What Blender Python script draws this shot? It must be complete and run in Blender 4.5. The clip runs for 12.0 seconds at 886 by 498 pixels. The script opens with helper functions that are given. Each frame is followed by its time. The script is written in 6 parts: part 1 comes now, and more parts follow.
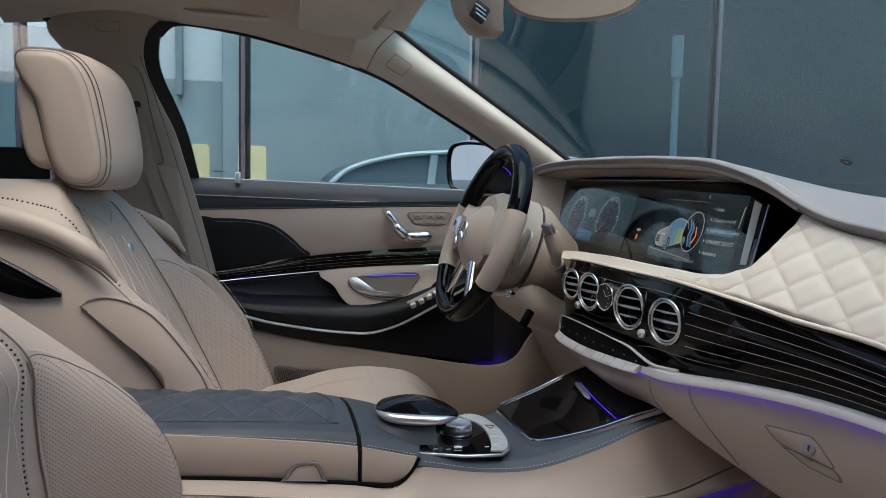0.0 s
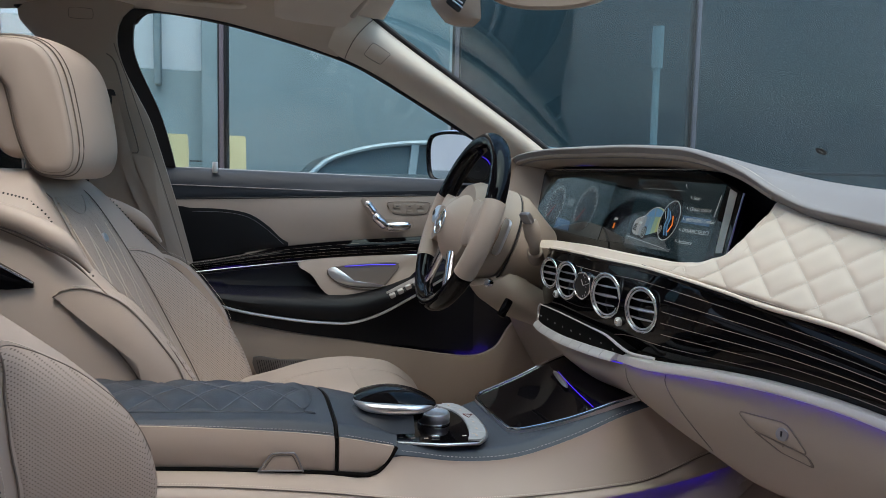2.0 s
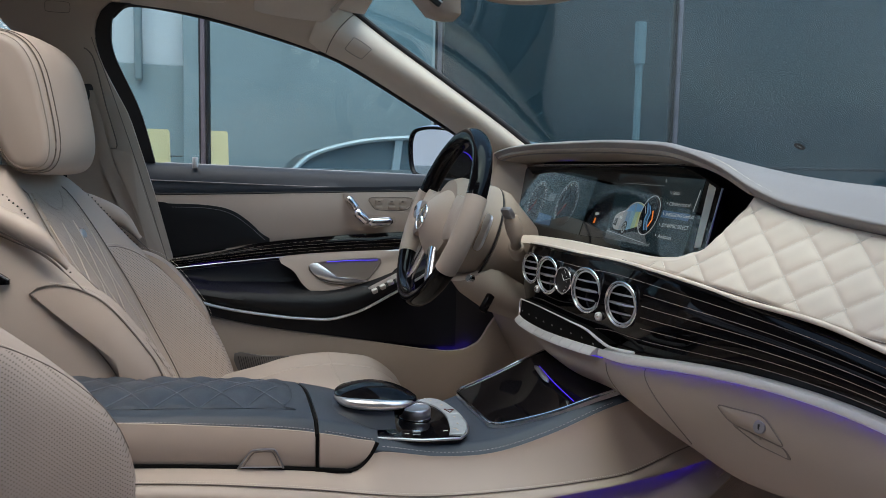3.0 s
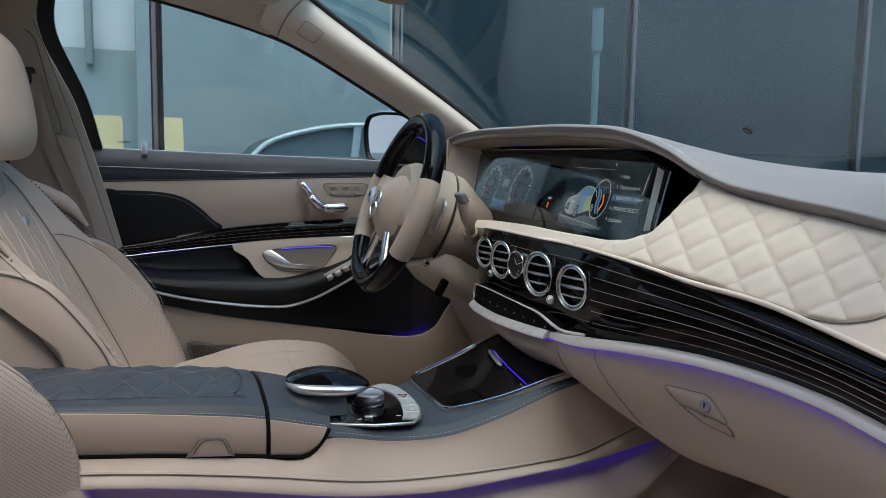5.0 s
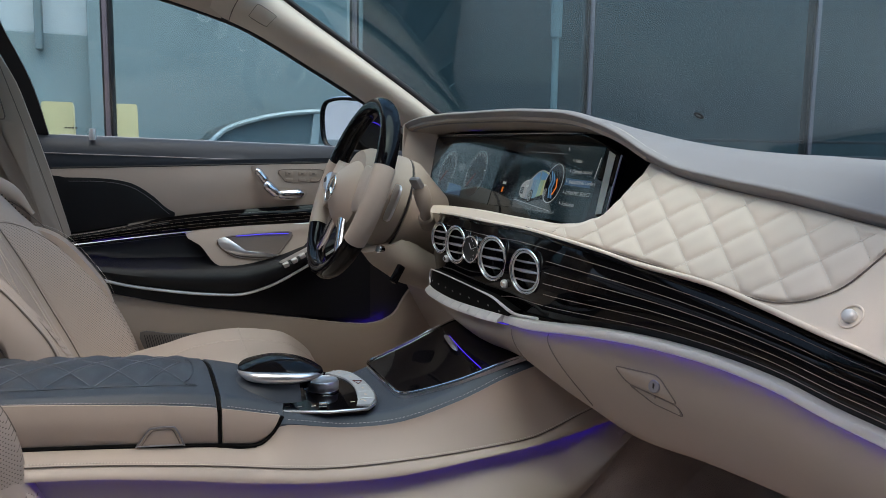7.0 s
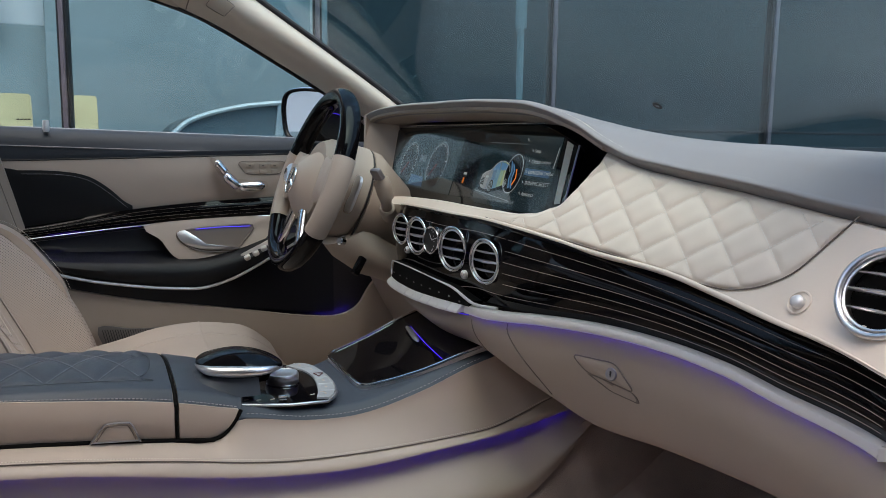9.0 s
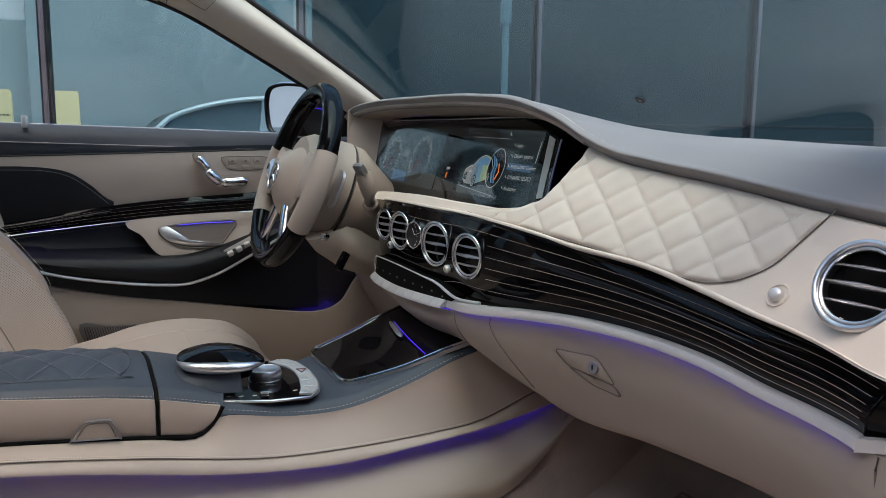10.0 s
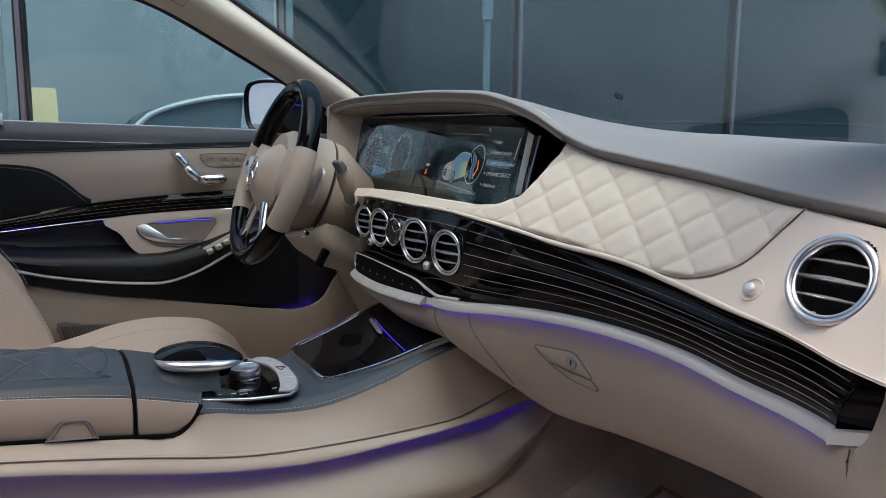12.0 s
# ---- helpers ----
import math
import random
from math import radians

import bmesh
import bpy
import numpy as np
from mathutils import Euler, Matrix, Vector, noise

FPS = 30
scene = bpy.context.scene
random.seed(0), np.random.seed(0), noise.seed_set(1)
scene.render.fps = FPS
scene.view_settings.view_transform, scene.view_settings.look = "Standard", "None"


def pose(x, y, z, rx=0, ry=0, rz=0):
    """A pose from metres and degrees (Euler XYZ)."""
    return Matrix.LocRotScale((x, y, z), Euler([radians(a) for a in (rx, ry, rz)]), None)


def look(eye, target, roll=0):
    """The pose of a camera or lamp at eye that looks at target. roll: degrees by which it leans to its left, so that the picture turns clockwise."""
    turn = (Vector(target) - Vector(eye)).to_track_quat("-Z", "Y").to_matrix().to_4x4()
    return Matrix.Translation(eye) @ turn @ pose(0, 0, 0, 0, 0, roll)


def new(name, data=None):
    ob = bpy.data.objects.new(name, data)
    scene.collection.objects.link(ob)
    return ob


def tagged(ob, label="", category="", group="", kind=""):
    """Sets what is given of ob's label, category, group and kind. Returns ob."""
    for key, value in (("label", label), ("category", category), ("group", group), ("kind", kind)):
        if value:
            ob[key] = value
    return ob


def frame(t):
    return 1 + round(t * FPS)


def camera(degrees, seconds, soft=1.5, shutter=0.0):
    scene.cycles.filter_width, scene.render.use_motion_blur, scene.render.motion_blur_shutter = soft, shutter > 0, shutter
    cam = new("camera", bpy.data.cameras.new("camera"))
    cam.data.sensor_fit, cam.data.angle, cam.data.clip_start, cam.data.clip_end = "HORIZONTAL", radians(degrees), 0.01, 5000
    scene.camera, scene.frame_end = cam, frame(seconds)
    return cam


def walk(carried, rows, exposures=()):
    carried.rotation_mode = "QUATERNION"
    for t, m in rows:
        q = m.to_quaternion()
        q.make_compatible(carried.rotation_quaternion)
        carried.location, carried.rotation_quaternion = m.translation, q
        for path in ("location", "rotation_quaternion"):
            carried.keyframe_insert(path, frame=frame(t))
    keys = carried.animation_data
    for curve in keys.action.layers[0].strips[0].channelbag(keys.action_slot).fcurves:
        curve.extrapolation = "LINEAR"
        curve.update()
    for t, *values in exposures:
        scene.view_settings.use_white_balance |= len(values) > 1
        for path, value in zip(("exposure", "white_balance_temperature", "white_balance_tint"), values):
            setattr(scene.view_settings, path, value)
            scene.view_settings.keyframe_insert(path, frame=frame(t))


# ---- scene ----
cam = camera(59.10, 12.0, soft=0.85)
PATH = [
    (0, -0.5242, -1.0873, 1.0068, -13.820, -4.768, -1.276),
    (0.5, -0.5232, -1.0875, 1.0068, -13.968, -4.843, -1.273),
    (1, -0.5216, -1.0867, 1.0058, -14.228, -4.977, -1.281),
    (1.5, -0.5195, -1.0870, 1.0050, -14.617, -5.194, -1.268),
    (2, -0.5169, -1.0865, 1.0044, -15.133, -5.417, -1.262),
    (2.5, -0.5149, -1.0865, 1.0040, -15.697, -5.572, -1.239),
    (3, -0.5115, -1.0869, 1.0041, -16.284, -5.724, -1.212),
    (5, -0.4977, -1.0880, 1.0001, -19.134, -6.589, -1.077),
    (5.5, -0.4944, -1.0886, 0.9994, -19.837, -6.781, -1.042),
    (6, -0.4900, -1.0890, 0.9989, -20.565, -6.983, -1.007),
    (6.5, -0.4872, -1.0892, 0.9982, -21.236, -7.205, -0.977),
    (7, -0.4841, -1.0894, 0.9968, -21.884, -7.480, -0.922),
    (9, -0.4725, -1.0925, 0.9951, -24.253, -8.032, -0.765),
    (9.5, -0.4699, -1.0925, 0.9948, -24.774, -8.194, -0.691),
    (10, -0.4669, -1.0935, 0.9944, -25.268, -8.369, -0.642),
    (10.5, -0.4650, -1.0944, 0.9940, -25.748, -8.484, -0.614),
    (11, -0.4635, -1.0952, 0.9938, -26.133, -8.550, -0.593),
    (11.5, -0.4623, -1.0959, 0.9939, -26.366, -8.567, -0.570),
    (12, -0.4620, -1.0959, 0.9940, -26.521, -8.585, -0.560),
]
walk(cam, [(t, pose(x, y, z, 90 + pitch, roll, yaw)) for t, x, y, z, yaw, pitch, roll in PATH],
     exposures=[(0.0, 1.65, 7300, 12), (12.0, 1.60, 7300, 12)])


# ---- world, sun and exposure ----
world = bpy.data.worlds.new("overcast_sky")
scene.world = world
world.use_nodes = True
wn = world.node_tree
sky = wn.nodes.new("ShaderNodeTexSky")
sky.sky_type = 'NISHITA'
sky.sun_disc = False
sky.sun_elevation = radians(70.6)
sky.sun_rotation = radians(196.5)
sky.air_density, sky.dust_density, sky.ozone_density = 1.0, 2.0, 1.0
wn.links.new(sky.outputs["Color"], wn.nodes["Background"].inputs["Color"])
wn.nodes["Background"].inputs["Strength"].default_value = 0.15
sun = new("sun", bpy.data.lights.new("sun", 'SUN'))
sun.data.energy, sun.data.angle, sun.data.color = 1.2, radians(80), (1.0, 0.985, 0.97)
sun.matrix_world = look((-0.8, -2.7, 8.0), (0, 0, 0))

# ---- small geometry kit ----


def curve(xs, ys):
    """A smooth function through the given pairs (xs rising)."""
    xs, ys = np.array(xs, float), np.array(ys, float)
    m = np.gradient(ys, xs)

    def fn(x):
        x = min(max(x, xs[0]), xs[-1])
        i = min(int(np.searchsorted(xs, x, side="right")) - 1, len(xs) - 2)
        h = xs[i + 1] - xs[i]
        s = (x - xs[i]) / h
        return float((1 + 2 * s) * (1 - s) ** 2 * ys[i] + s * (1 - s) ** 2 * h * m[i]
                     + s * s * (3 - 2 * s) * ys[i + 1] + s * s * (s - 1) * h * m[i + 1])
    return fn


def smooth(a, b, x):
    s = min(max((x - a) / (b - a), 0.0), 1.0)
    return s * s * (3 - 2 * s)


def spline(pts, n, closed=False):
    """n points on a smooth line through pts, at even steps."""
    p = [Vector(q) for q in pts]
    k = len(p)
    dense = []
    for i in range(k if closed else k - 1):
        a = p[i - 1] if closed or i > 0 else p[0] * 2 - p[1]
        b, c = p[i], p[(i + 1) % k]
        d = p[(i + 2) % k] if closed or i + 2 < k else c * 2 - b
        for j in range(24):
            t = j / 24
            dense.append(0.5 * (2 * b + (c - a) * t + (2 * a - 5 * b + 4 * c - d) * t * t + (3 * b - a - 3 * c + d) * t ** 3))
    dense.append(p[0].copy() if closed else p[-1].copy())
    acc = [0.0]
    for a, b in zip(dense, dense[1:]):
        acc.append(acc[-1] + (b - a).length)
    out, j = [], 0
    for i in range(n):
        want = acc[-1] * i / (n if closed else n - 1)
        while j < len(acc) - 2 and acc[j + 1] < want:
            j += 1
        f = (want - acc[j]) / max(acc[j + 1] - acc[j], 1e-9)
        out.append(dense[j].lerp(dense[j + 1], min(f, 1.0)))
    return out


def grid(fn, us, vs, closed=False):
    """Verts and quads of fn(u, v)."""
    v = [fn(a, b) for a in us for b in vs]
    n, m = len(us), len(vs)
    f = []
    for i in range(n - 1):
        for j in range(m if closed else m - 1):
            k = (j + 1) % m
            f.append((i * m + j, (i + 1) * m + j, (i + 1) * m + k, i * m + k))
    return [tuple(q) for q in v], f


def sheet(fn, us, vs, back):
    """A surface fn(u, v) with real thickness: the back lies at the offset given."""
    v, f = grid(fn, us, vs)
    n, m = len(us), len(vs)
    o = len(v)
    b = Vector(back)
    v = v + [tuple(Vector(q) + b) for q in v]
    f = f + [tuple(o + i for i in reversed(q)) for q in f]
    rim = [i * m for i in range(n)] + [(n - 1) * m + j for j in range(1, m)] + [i * m + m - 1 for i in range(n - 2, -1, -1)] + list(range(m - 2, 0, -1))
    for a, c in zip(rim, rim[1:] + rim[:1]):
        f.append((a, c, o + c, o + a))
    return v, f


def loft(sections, caps=True):
    """Closed rings of equal length joined into one body."""
    m = len(sections[0])
    v = [tuple(q) for s in sections for q in s]
    f = []
    for i in range(len(sections) - 1):
        for j in range(m):
            k = (j + 1) % m
            f.append((i * m + j, i * m + k, (i + 1) * m + k, (i + 1) * m + j))
    if caps:
        f.append(tuple(range(m - 1, -1, -1)))
        f.append(tuple((len(sections) - 1) * m + j for j in range(m)))
    return v, f


def tube(pts, r, seg=8, closed=False, flat=1.0, up=(0, 0, 1)):
    """A round or flattened cord along pts. r may be a list."""
    p = [Vector(q) for q in pts]
    n = len(p)
    rings = []
    for i in range(n):
        a = p[i - 1] if i or closed else p[0]
        b = p[(i + 1) % n] if i < n - 1 or closed else p[-1]
        t = (b - a).normalized()
        s = t.cross(Vector(up))
        s = s.normalized() if s.length > 1e-4 else t.orthogonal().normalized()
        w = s.cross(t)
        rr = r[i] if isinstance(r, (list, tuple)) else r
        rings.append([p[i] + rr * (math.cos(2 * math.pi * k / seg) * s + flat * math.sin(2 * math.pi * k / seg) * w) for k in range(seg)])
    if closed:
        rings.append(rings[0])
        v, f = loft(rings[:-1], caps=False)
        m, o = seg, (n - 1) * seg
        for j in range(m):
            f.append((o + j, o + (j + 1) % m, (j + 1) % m, j))
        return v, f
    return loft(rings)


def pillow(outline, out, height, depth, rings=6, power=2.5):
    """A cushion-like plate: outline of points in order, crown of the height along out, body of the depth behind it."""
    o = Vector(out).normalized()
    p = [Vector(q) for q in outline]
    c = sum(p, Vector()) / len(p)
    secs = [[q - o * depth for q in p]]
    for i in range(rings + 1):
        s = i / rings * 0.97
        h = height * (1 - (1 - s) ** power)
        secs.append([c + (q - c) * (1 - s) + o * h for q in p])
    return loft(secs)


def plate(outline, out, depth, bevel=0.001):
    """A flat plate whose front is the outline; edges broken by the bevel."""
    o = Vector(out).normalized()
    p = [Vector(q) for q in outline]
    n = len(p)
    c = sum(p, Vector()) / n
    inner = []
    for i in range(n):
        t = (p[(i + 1) % n] - p[i - 1]).normalized()
        s = t.cross(o)
        if s.dot(p[i] - c) > 0:
            s = -s
        inner.append(p[i] + s * bevel)
    return loft([[q - o * depth for q in p], [q - o * bevel for q in p], inner])


def rbox(c, size, bevel=0.004, rot=(0, 0, 0), seg=2):
    bm = bmesh.new()
    bmesh.ops.create_cube(bm, size=1.0)
    for q in bm.verts:
        q.co = Vector((q.co.x * size[0], q.co.y * size[1], q.co.z * size[2]))
    if bevel:
        bmesh.ops.bevel(bm, geom=bm.edges[:], offset=min(bevel, min(size) * 0.45), segments=seg, profile=0.5, affect='EDGES')
    bm.transform(pose(*c, *rot))
    return bm


def rpoly(pts, r, n=5):
    """The corners of a flat outline rounded by about r."""
    p = [Vector(q) for q in pts]
    out = []
    for i in range(len(p)):
        a, b, c = p[i - 1], p[i], p[(i + 1) % len(p)]
        u = b + (a - b).normalized() * min(r, (a - b).length * .45)
        w = b + (c - b).normalized() * min(r, (c - b).length * .45)
        out += [u * (1 - t) ** 2 + b * (2 * t * (1 - t)) + w * t * t for t in [k / n for k in range(n + 1)]]
    return out


def disc(c, n, r, depth, seg=32, bevel=0.001, hole=0.0, up=(0, 0, 1), sy=1.0):
    """A round body (or ring) with its face at c towards n."""
    n = Vector(n).normalized()
    s = Vector(up).cross(n).normalized()
    w = n.cross(s)
    c = Vector(c)

    def ring(rr, d):
        return [c - n * d + rr * (math.cos(2 * math.pi * k / seg) * s * sy + math.sin(2 * math.pi * k / seg) * w) for k in range(seg)]
    if hole:
        return loft([ring(hole, depth), ring(hole, bevel), ring(hole + bevel, 0), ring(r - bevel, 0), ring(r, bevel), ring(r, depth)], caps=False)
    return loft([ring(r, depth), ring(r, bevel), ring(r - bevel, 0)])


def joined(*bodies):
    v, f = [], []
    for a, b in bodies:
        o = len(v)
        v += a
        f += [tuple(o + i for i in q) for q in b]
    return v, f


def part(name, body, material, parent=None, label="", flat=False):
    """Links one body as one mesh object, under a thing or a part."""
    me = bpy.data.meshes.new(name)
    if isinstance(body, bmesh.types.BMesh):
        body.to_mesh(me)
        body.free()
    else:
        me.from_pydata(body[0], [], body[1])
        bm = bmesh.new()
        bm.from_mesh(me)
        bmesh.ops.recalc_face_normals(bm, faces=bm.faces[:])
        bm.to_mesh(me)
        bm.free()
    me.materials.append(material)
    if not flat:
        me.shade_smooth()
        me.set_sharp_from_angle(angle=radians(42))
    ob = new(name, me)
    if parent:
        ob.parent = parent
    if label:
        ob["label"] = label
    return ob


def thing(name, label, category, at=(0, 0, 0), group="", kind=""):
    ob = new(name)
    ob.location = at
    ob.empty_display_size = 0.05
    return tagged(ob, label, category, group, kind)


# ---- materials ----


def mat(name, color, rough=0.5, metal=0.0, coat=0.0, grain=0.0, grain_scale=900.0, stain=0.0, stain_scale=6.0, spec=0.5, sheen=0.0):
    m = bpy.data.materials.new(name)
    m.use_nodes = True
    nt = m.node_tree
    b = nt.nodes["Principled BSDF"]
    b.inputs["Base Color"].default_value = (*color, 1)
    b.inputs["Roughness"].default_value = rough
    b.inputs["Metallic"].default_value = metal
    b.inputs["Coat Weight"].default_value = coat
    b.inputs["Coat Roughness"].default_value = 0.04
    b.inputs["Specular IOR Level"].default_value = spec
    b.inputs["Sheen Weight"].default_value = sheen
    tc = nt.nodes.new("ShaderNodeTexCoord")
    if stain:
        n = nt.nodes.new("ShaderNodeTexNoise")
        n.inputs["Scale"].default_value = stain_scale
        n.inputs["Detail"].default_value = 6
        nt.links.new(tc.outputs["Object"], n.inputs["Vector"])
        mp = nt.nodes.new("ShaderNodeMapRange")
        mp.inputs["From Min"].default_value, mp.inputs["From Max"].default_value = 0.3, 0.7
        mp.inputs["To Min"].default_value, mp.inputs["To Max"].default_value = 1 - stain, 1 + stain
        nt.links.new(n.outputs["Fac"], mp.inputs["Value"])
        vm = nt.nodes.new("ShaderNodeVectorMath")
        vm.operation = 'SCALE'
        vm.inputs[0].default_value = color
        nt.links.new(mp.outputs["Result"], vm.inputs["Scale"])
        nt.links.new(vm.outputs["Vector"], b.inputs["Base Color"])
        mr = nt.nodes.new("ShaderNodeMapRange")
        mr.inputs["To Min"].default_value, mr.inputs["To Max"].default_value = max(rough - 0.06, 0.02), min(rough + 0.06, 1)
        nt.links.new(n.outputs["Fac"], mr.inputs["Value"])
        nt.links.new(mr.outputs["Result"], b.inputs["Roughness"])
    if grain:
        v = nt.nodes.new("ShaderNodeTexVoronoi")
        v.feature = 'DISTANCE_TO_EDGE'
        v.inputs["Scale"].default_value = grain_scale
        nt.links.new(tc.outputs["Object"], v.inputs["Vector"])
        n2 = nt.nodes.new("ShaderNodeTexNoise")
        n2.inputs["Scale"].default_value = 25
        n2.inputs["Detail"].default_value = 5
        nt.links.new(tc.outputs["Object"], n2.inputs["Vector"])
        ad = nt.nodes.new("ShaderNodeMath")
        ad.operation = 'MULTIPLY_ADD'
        ad.inputs[1].default_value = 0.5
        nt.links.new(v.outputs["Distance"], ad.inputs[0])
        nt.links.new(n2.outputs["Fac"], ad.inputs[2])
        bp = nt.nodes.new("ShaderNodeBump")
        bp.inputs["Strength"].default_value = grain
        bp.inputs["Distance"].default_value = 0.002
        nt.links.new(ad.outputs["Value"], bp.inputs["Height"])
        nt.links.new(bp.outputs["Normal"], b.inputs["Normal"])
    return m


def perforated(name, color, pitch, hole, axes="YZ"):
    """Leather with rows of punched holes."""
    m = mat(name, color, 0.5, grain=0.12, stain=0.05)
    nt = m.node_tree
    b = nt.nodes["Principled BSDF"]
    tc = nt.nodes.new("ShaderNodeTexCoord")
    sp = nt.nodes.new("ShaderNodeSeparateXYZ")
    nt.links.new(tc.outputs["Object"], sp.inputs["Vector"])

    def mth(op, a, c=None, val=None):
        q = nt.nodes.new("ShaderNodeMath")
        q.operation = op
        nt.links.new(a, q.inputs[0])
        if c is not None:
            nt.links.new(c, q.inputs[1])
        elif val is not None:
            q.inputs[1].default_value = val
        return q.outputs[0]
    a, z = sp.outputs[axes[0]], sp.outputs[axes[1]]
    p = mth('ADD', a, z)
    q = mth('SUBTRACT', a, z)
    cells = []
    for k in (p, q):
        s = mth('MULTIPLY', k, val=1 / (pitch * 1.4142))
        s = mth('FRACT', s)
        s = mth('SUBTRACT', s, val=0.5)
        cells.append(mth('MULTIPLY', s, s))
    d = mth('SQRT', mth('ADD', cells[0], cells[1]))
    h = mth('LESS_THAN', d, val=hole)
    mix = nt.nodes.new("ShaderNodeMix")
    mix.data_type = 'RGBA'
    src = b.inputs["Base Color"].links[0].from_socket
    nt.links.new(h, mix.inputs[0])
    nt.links.new(src, mix.inputs[6])
    mix.inputs[7].default_value = (color[0] * 0.26, color[1] * 0.24, color[2] * 0.23, 1)
    nt.links.new(mix.outputs[2], b.inputs["Base Color"])
    return m


def glow(name, color, strength):
    m = bpy.data.materials.new(name)
    m.use_nodes = True
    b = m.node_tree.nodes["Principled BSDF"]
    b.inputs["Base Color"].default_value = (0.008, 0.008, 0.010, 1)
    b.inputs["Emission Color"].default_value = (*color, 1)
    b.inputs["Roughness"].default_value = 0.08
    b.inputs["Emission Strength"].default_value = strength
    return m


def pane_glass(name, tint, base=0.02, gain=0.3, rough=0.0):
    """A thin pane: clear tint with a mirror sheen that grows at a glancing angle."""
    m = bpy.data.materials.new(name)
    m.use_nodes = True
    nt = m.node_tree
    nt.nodes.remove(nt.nodes["Principled BSDF"])
    tr = nt.nodes.new("ShaderNodeBsdfTransparent")
    tr.inputs["Color"].default_value = (*tint, 1)
    gl = nt.nodes.new("ShaderNodeBsdfGlossy")
    gl.inputs["Roughness"].default_value = rough
    lw = nt.nodes.new("ShaderNodeLayerWeight")
    pw = nt.nodes.new("ShaderNodeMath")
    pw.operation = 'POWER'
    pw.inputs[1].default_value = 5.0
    nt.links.new(lw.outputs["Facing"], pw.inputs[0])
    fr = nt.nodes.new("ShaderNodeMath")
    fr.operation = 'MULTIPLY_ADD'
    fr.inputs[1].default_value, fr.inputs[2].default_value = gain, base
    nt.links.new(pw.outputs[0], fr.inputs[0])
    mx = nt.nodes.new("ShaderNodeMixShader")
    nt.links.new(fr.outputs[0], mx.inputs[0])
    nt.links.new(tr.outputs[0], mx.inputs[1])
    nt.links.new(gl.outputs[0], mx.inputs[2])
    nt.links.new(mx.outputs[0], nt.nodes["Material Output"].inputs["Surface"])
    return m


BEIGE = (0.455, 0.380, 0.324)
leather = mat("beige_leather", BEIGE, 0.48, grain=0.16, stain=0.05)
leather_light = mat("cream_leather", (0.77, 0.678, 0.59), 0.46, grain=0.16, stain=0.04)
leather_holes = perforated("perforated_beige_leather", BEIGE, 0.0033, 0.19, "XZ")
leather_fine = perforated("fine_perforated_leather", BEIGE, 0.0026, 0.11, "YZ")
plastic_beige = mat("beige_soft_plastic", (0.385, 0.322, 0.270), 0.55, grain=0.1, grain_scale=1400, stain=0.04)
headcloth = mat("beige_headliner_cloth", (0.60, 0.52, 0.445), 0.9, grain=0.3, grain_scale=1500, stain=0.06, sheen=0.3)
blue_leather = mat("blue_grey_leather", (0.046, 0.059, 0.078), 0.45, grain=0.2, stain=0.06, spec=0.35)
pad_leather = mat("grey_dash_leather", (0.262, 0.245, 0.247), 0.5, grain=0.2, stain=0.05)
sill_leather = mat("grey_door_leather", (0.050, 0.058, 0.070), 0.45, grain=0.18, stain=0.05, spec=0.16)
black_leather = mat("black_leather", (0.006, 0.007, 0.009), 0.42, grain=0.2, stain=0.08, spec=0.3)
gloss_black = mat("piano_black_lacquer", (0.003, 0.003, 0.004), 0.05, spec=0.16)
gloss_tray = mat("polished_black_lacquer", (0.003, 0.003, 0.004), 0.04, spec=0.12)
vent_black = mat("matt_black_vent", (0.004, 0.004, 0.004), 0.8, stain=0.1, spec=0.1)
# near-black colour puts the deep footwell shade into the carpet
footwell_shade = mat("footwell_shade_black", (0.025, 0.021, 0.02), 0.95, grain=0.8, grain_scale=500, stain=0.2, stain_scale=14)
black_plastic = mat("black_plastic", (0.012, 0.012, 0.013), 0.5, grain=0.1, stain=0.1)
chrome = mat("chrome", (0.78, 0.78, 0.80), 0.12, metal=1.0)
satin = mat("satin_aluminium", (0.80, 0.80, 0.82), 0.32, metal=1.0, stain=0.04, stain_scale=60)
inlay = mat("pale_wood_inlay", (0.40, 0.33, 0.28), 0.3, stain=0.15, stain_scale=30)
silver_plastic = mat("silver_plastic", (0.60, 0.58, 0.56), 0.34, metal=0.25, stain=0.03)
zinc = mat("dull_zinc", (0.34, 0.34, 0.36), 0.42, metal=0.9, stain=0.05, stain_scale=80)
metal_keys = mat("silver_key_finish", (0.74, 0.74, 0.75), 0.30, metal=0.4, stain=0.03)
quilt_thread = mat("cream_thread", (0.80, 0.74, 0.67), 0.7)
blue_thread = mat("slate_thread", (0.20, 0.21, 0.245), 0.7)
thread = mat("pale_thread", (0.62, 0.56, 0.5), 0.7)
thread_grey = mat("grey_thread", (0.36, 0.33, 0.34), 0.7)
piping = mat("taupe_piping", (0.17, 0.14, 0.12), 0.5)
carpet = mat("brown_grey_carpet", (0.42, 0.345, 0.305), 0.95, grain=0.9, grain_scale=500, stain=0.18, stain_scale=14, sheen=0.4)
belt_cloth = mat("beige_belt_webbing", (0.36, 0.30, 0.255), 0.7, grain=0.4, grain_scale=700, stain=0.05)
rubber = mat("black_rubber", (0.012, 0.012, 0.014), 0.6, stain=0.1)
violet = glow("violet_light_strip", (0.050, 0.016, 1.0), 1.3)
violet_strong = glow("strong_violet_light_strip", (0.055, 0.02, 1.0), 4.0)
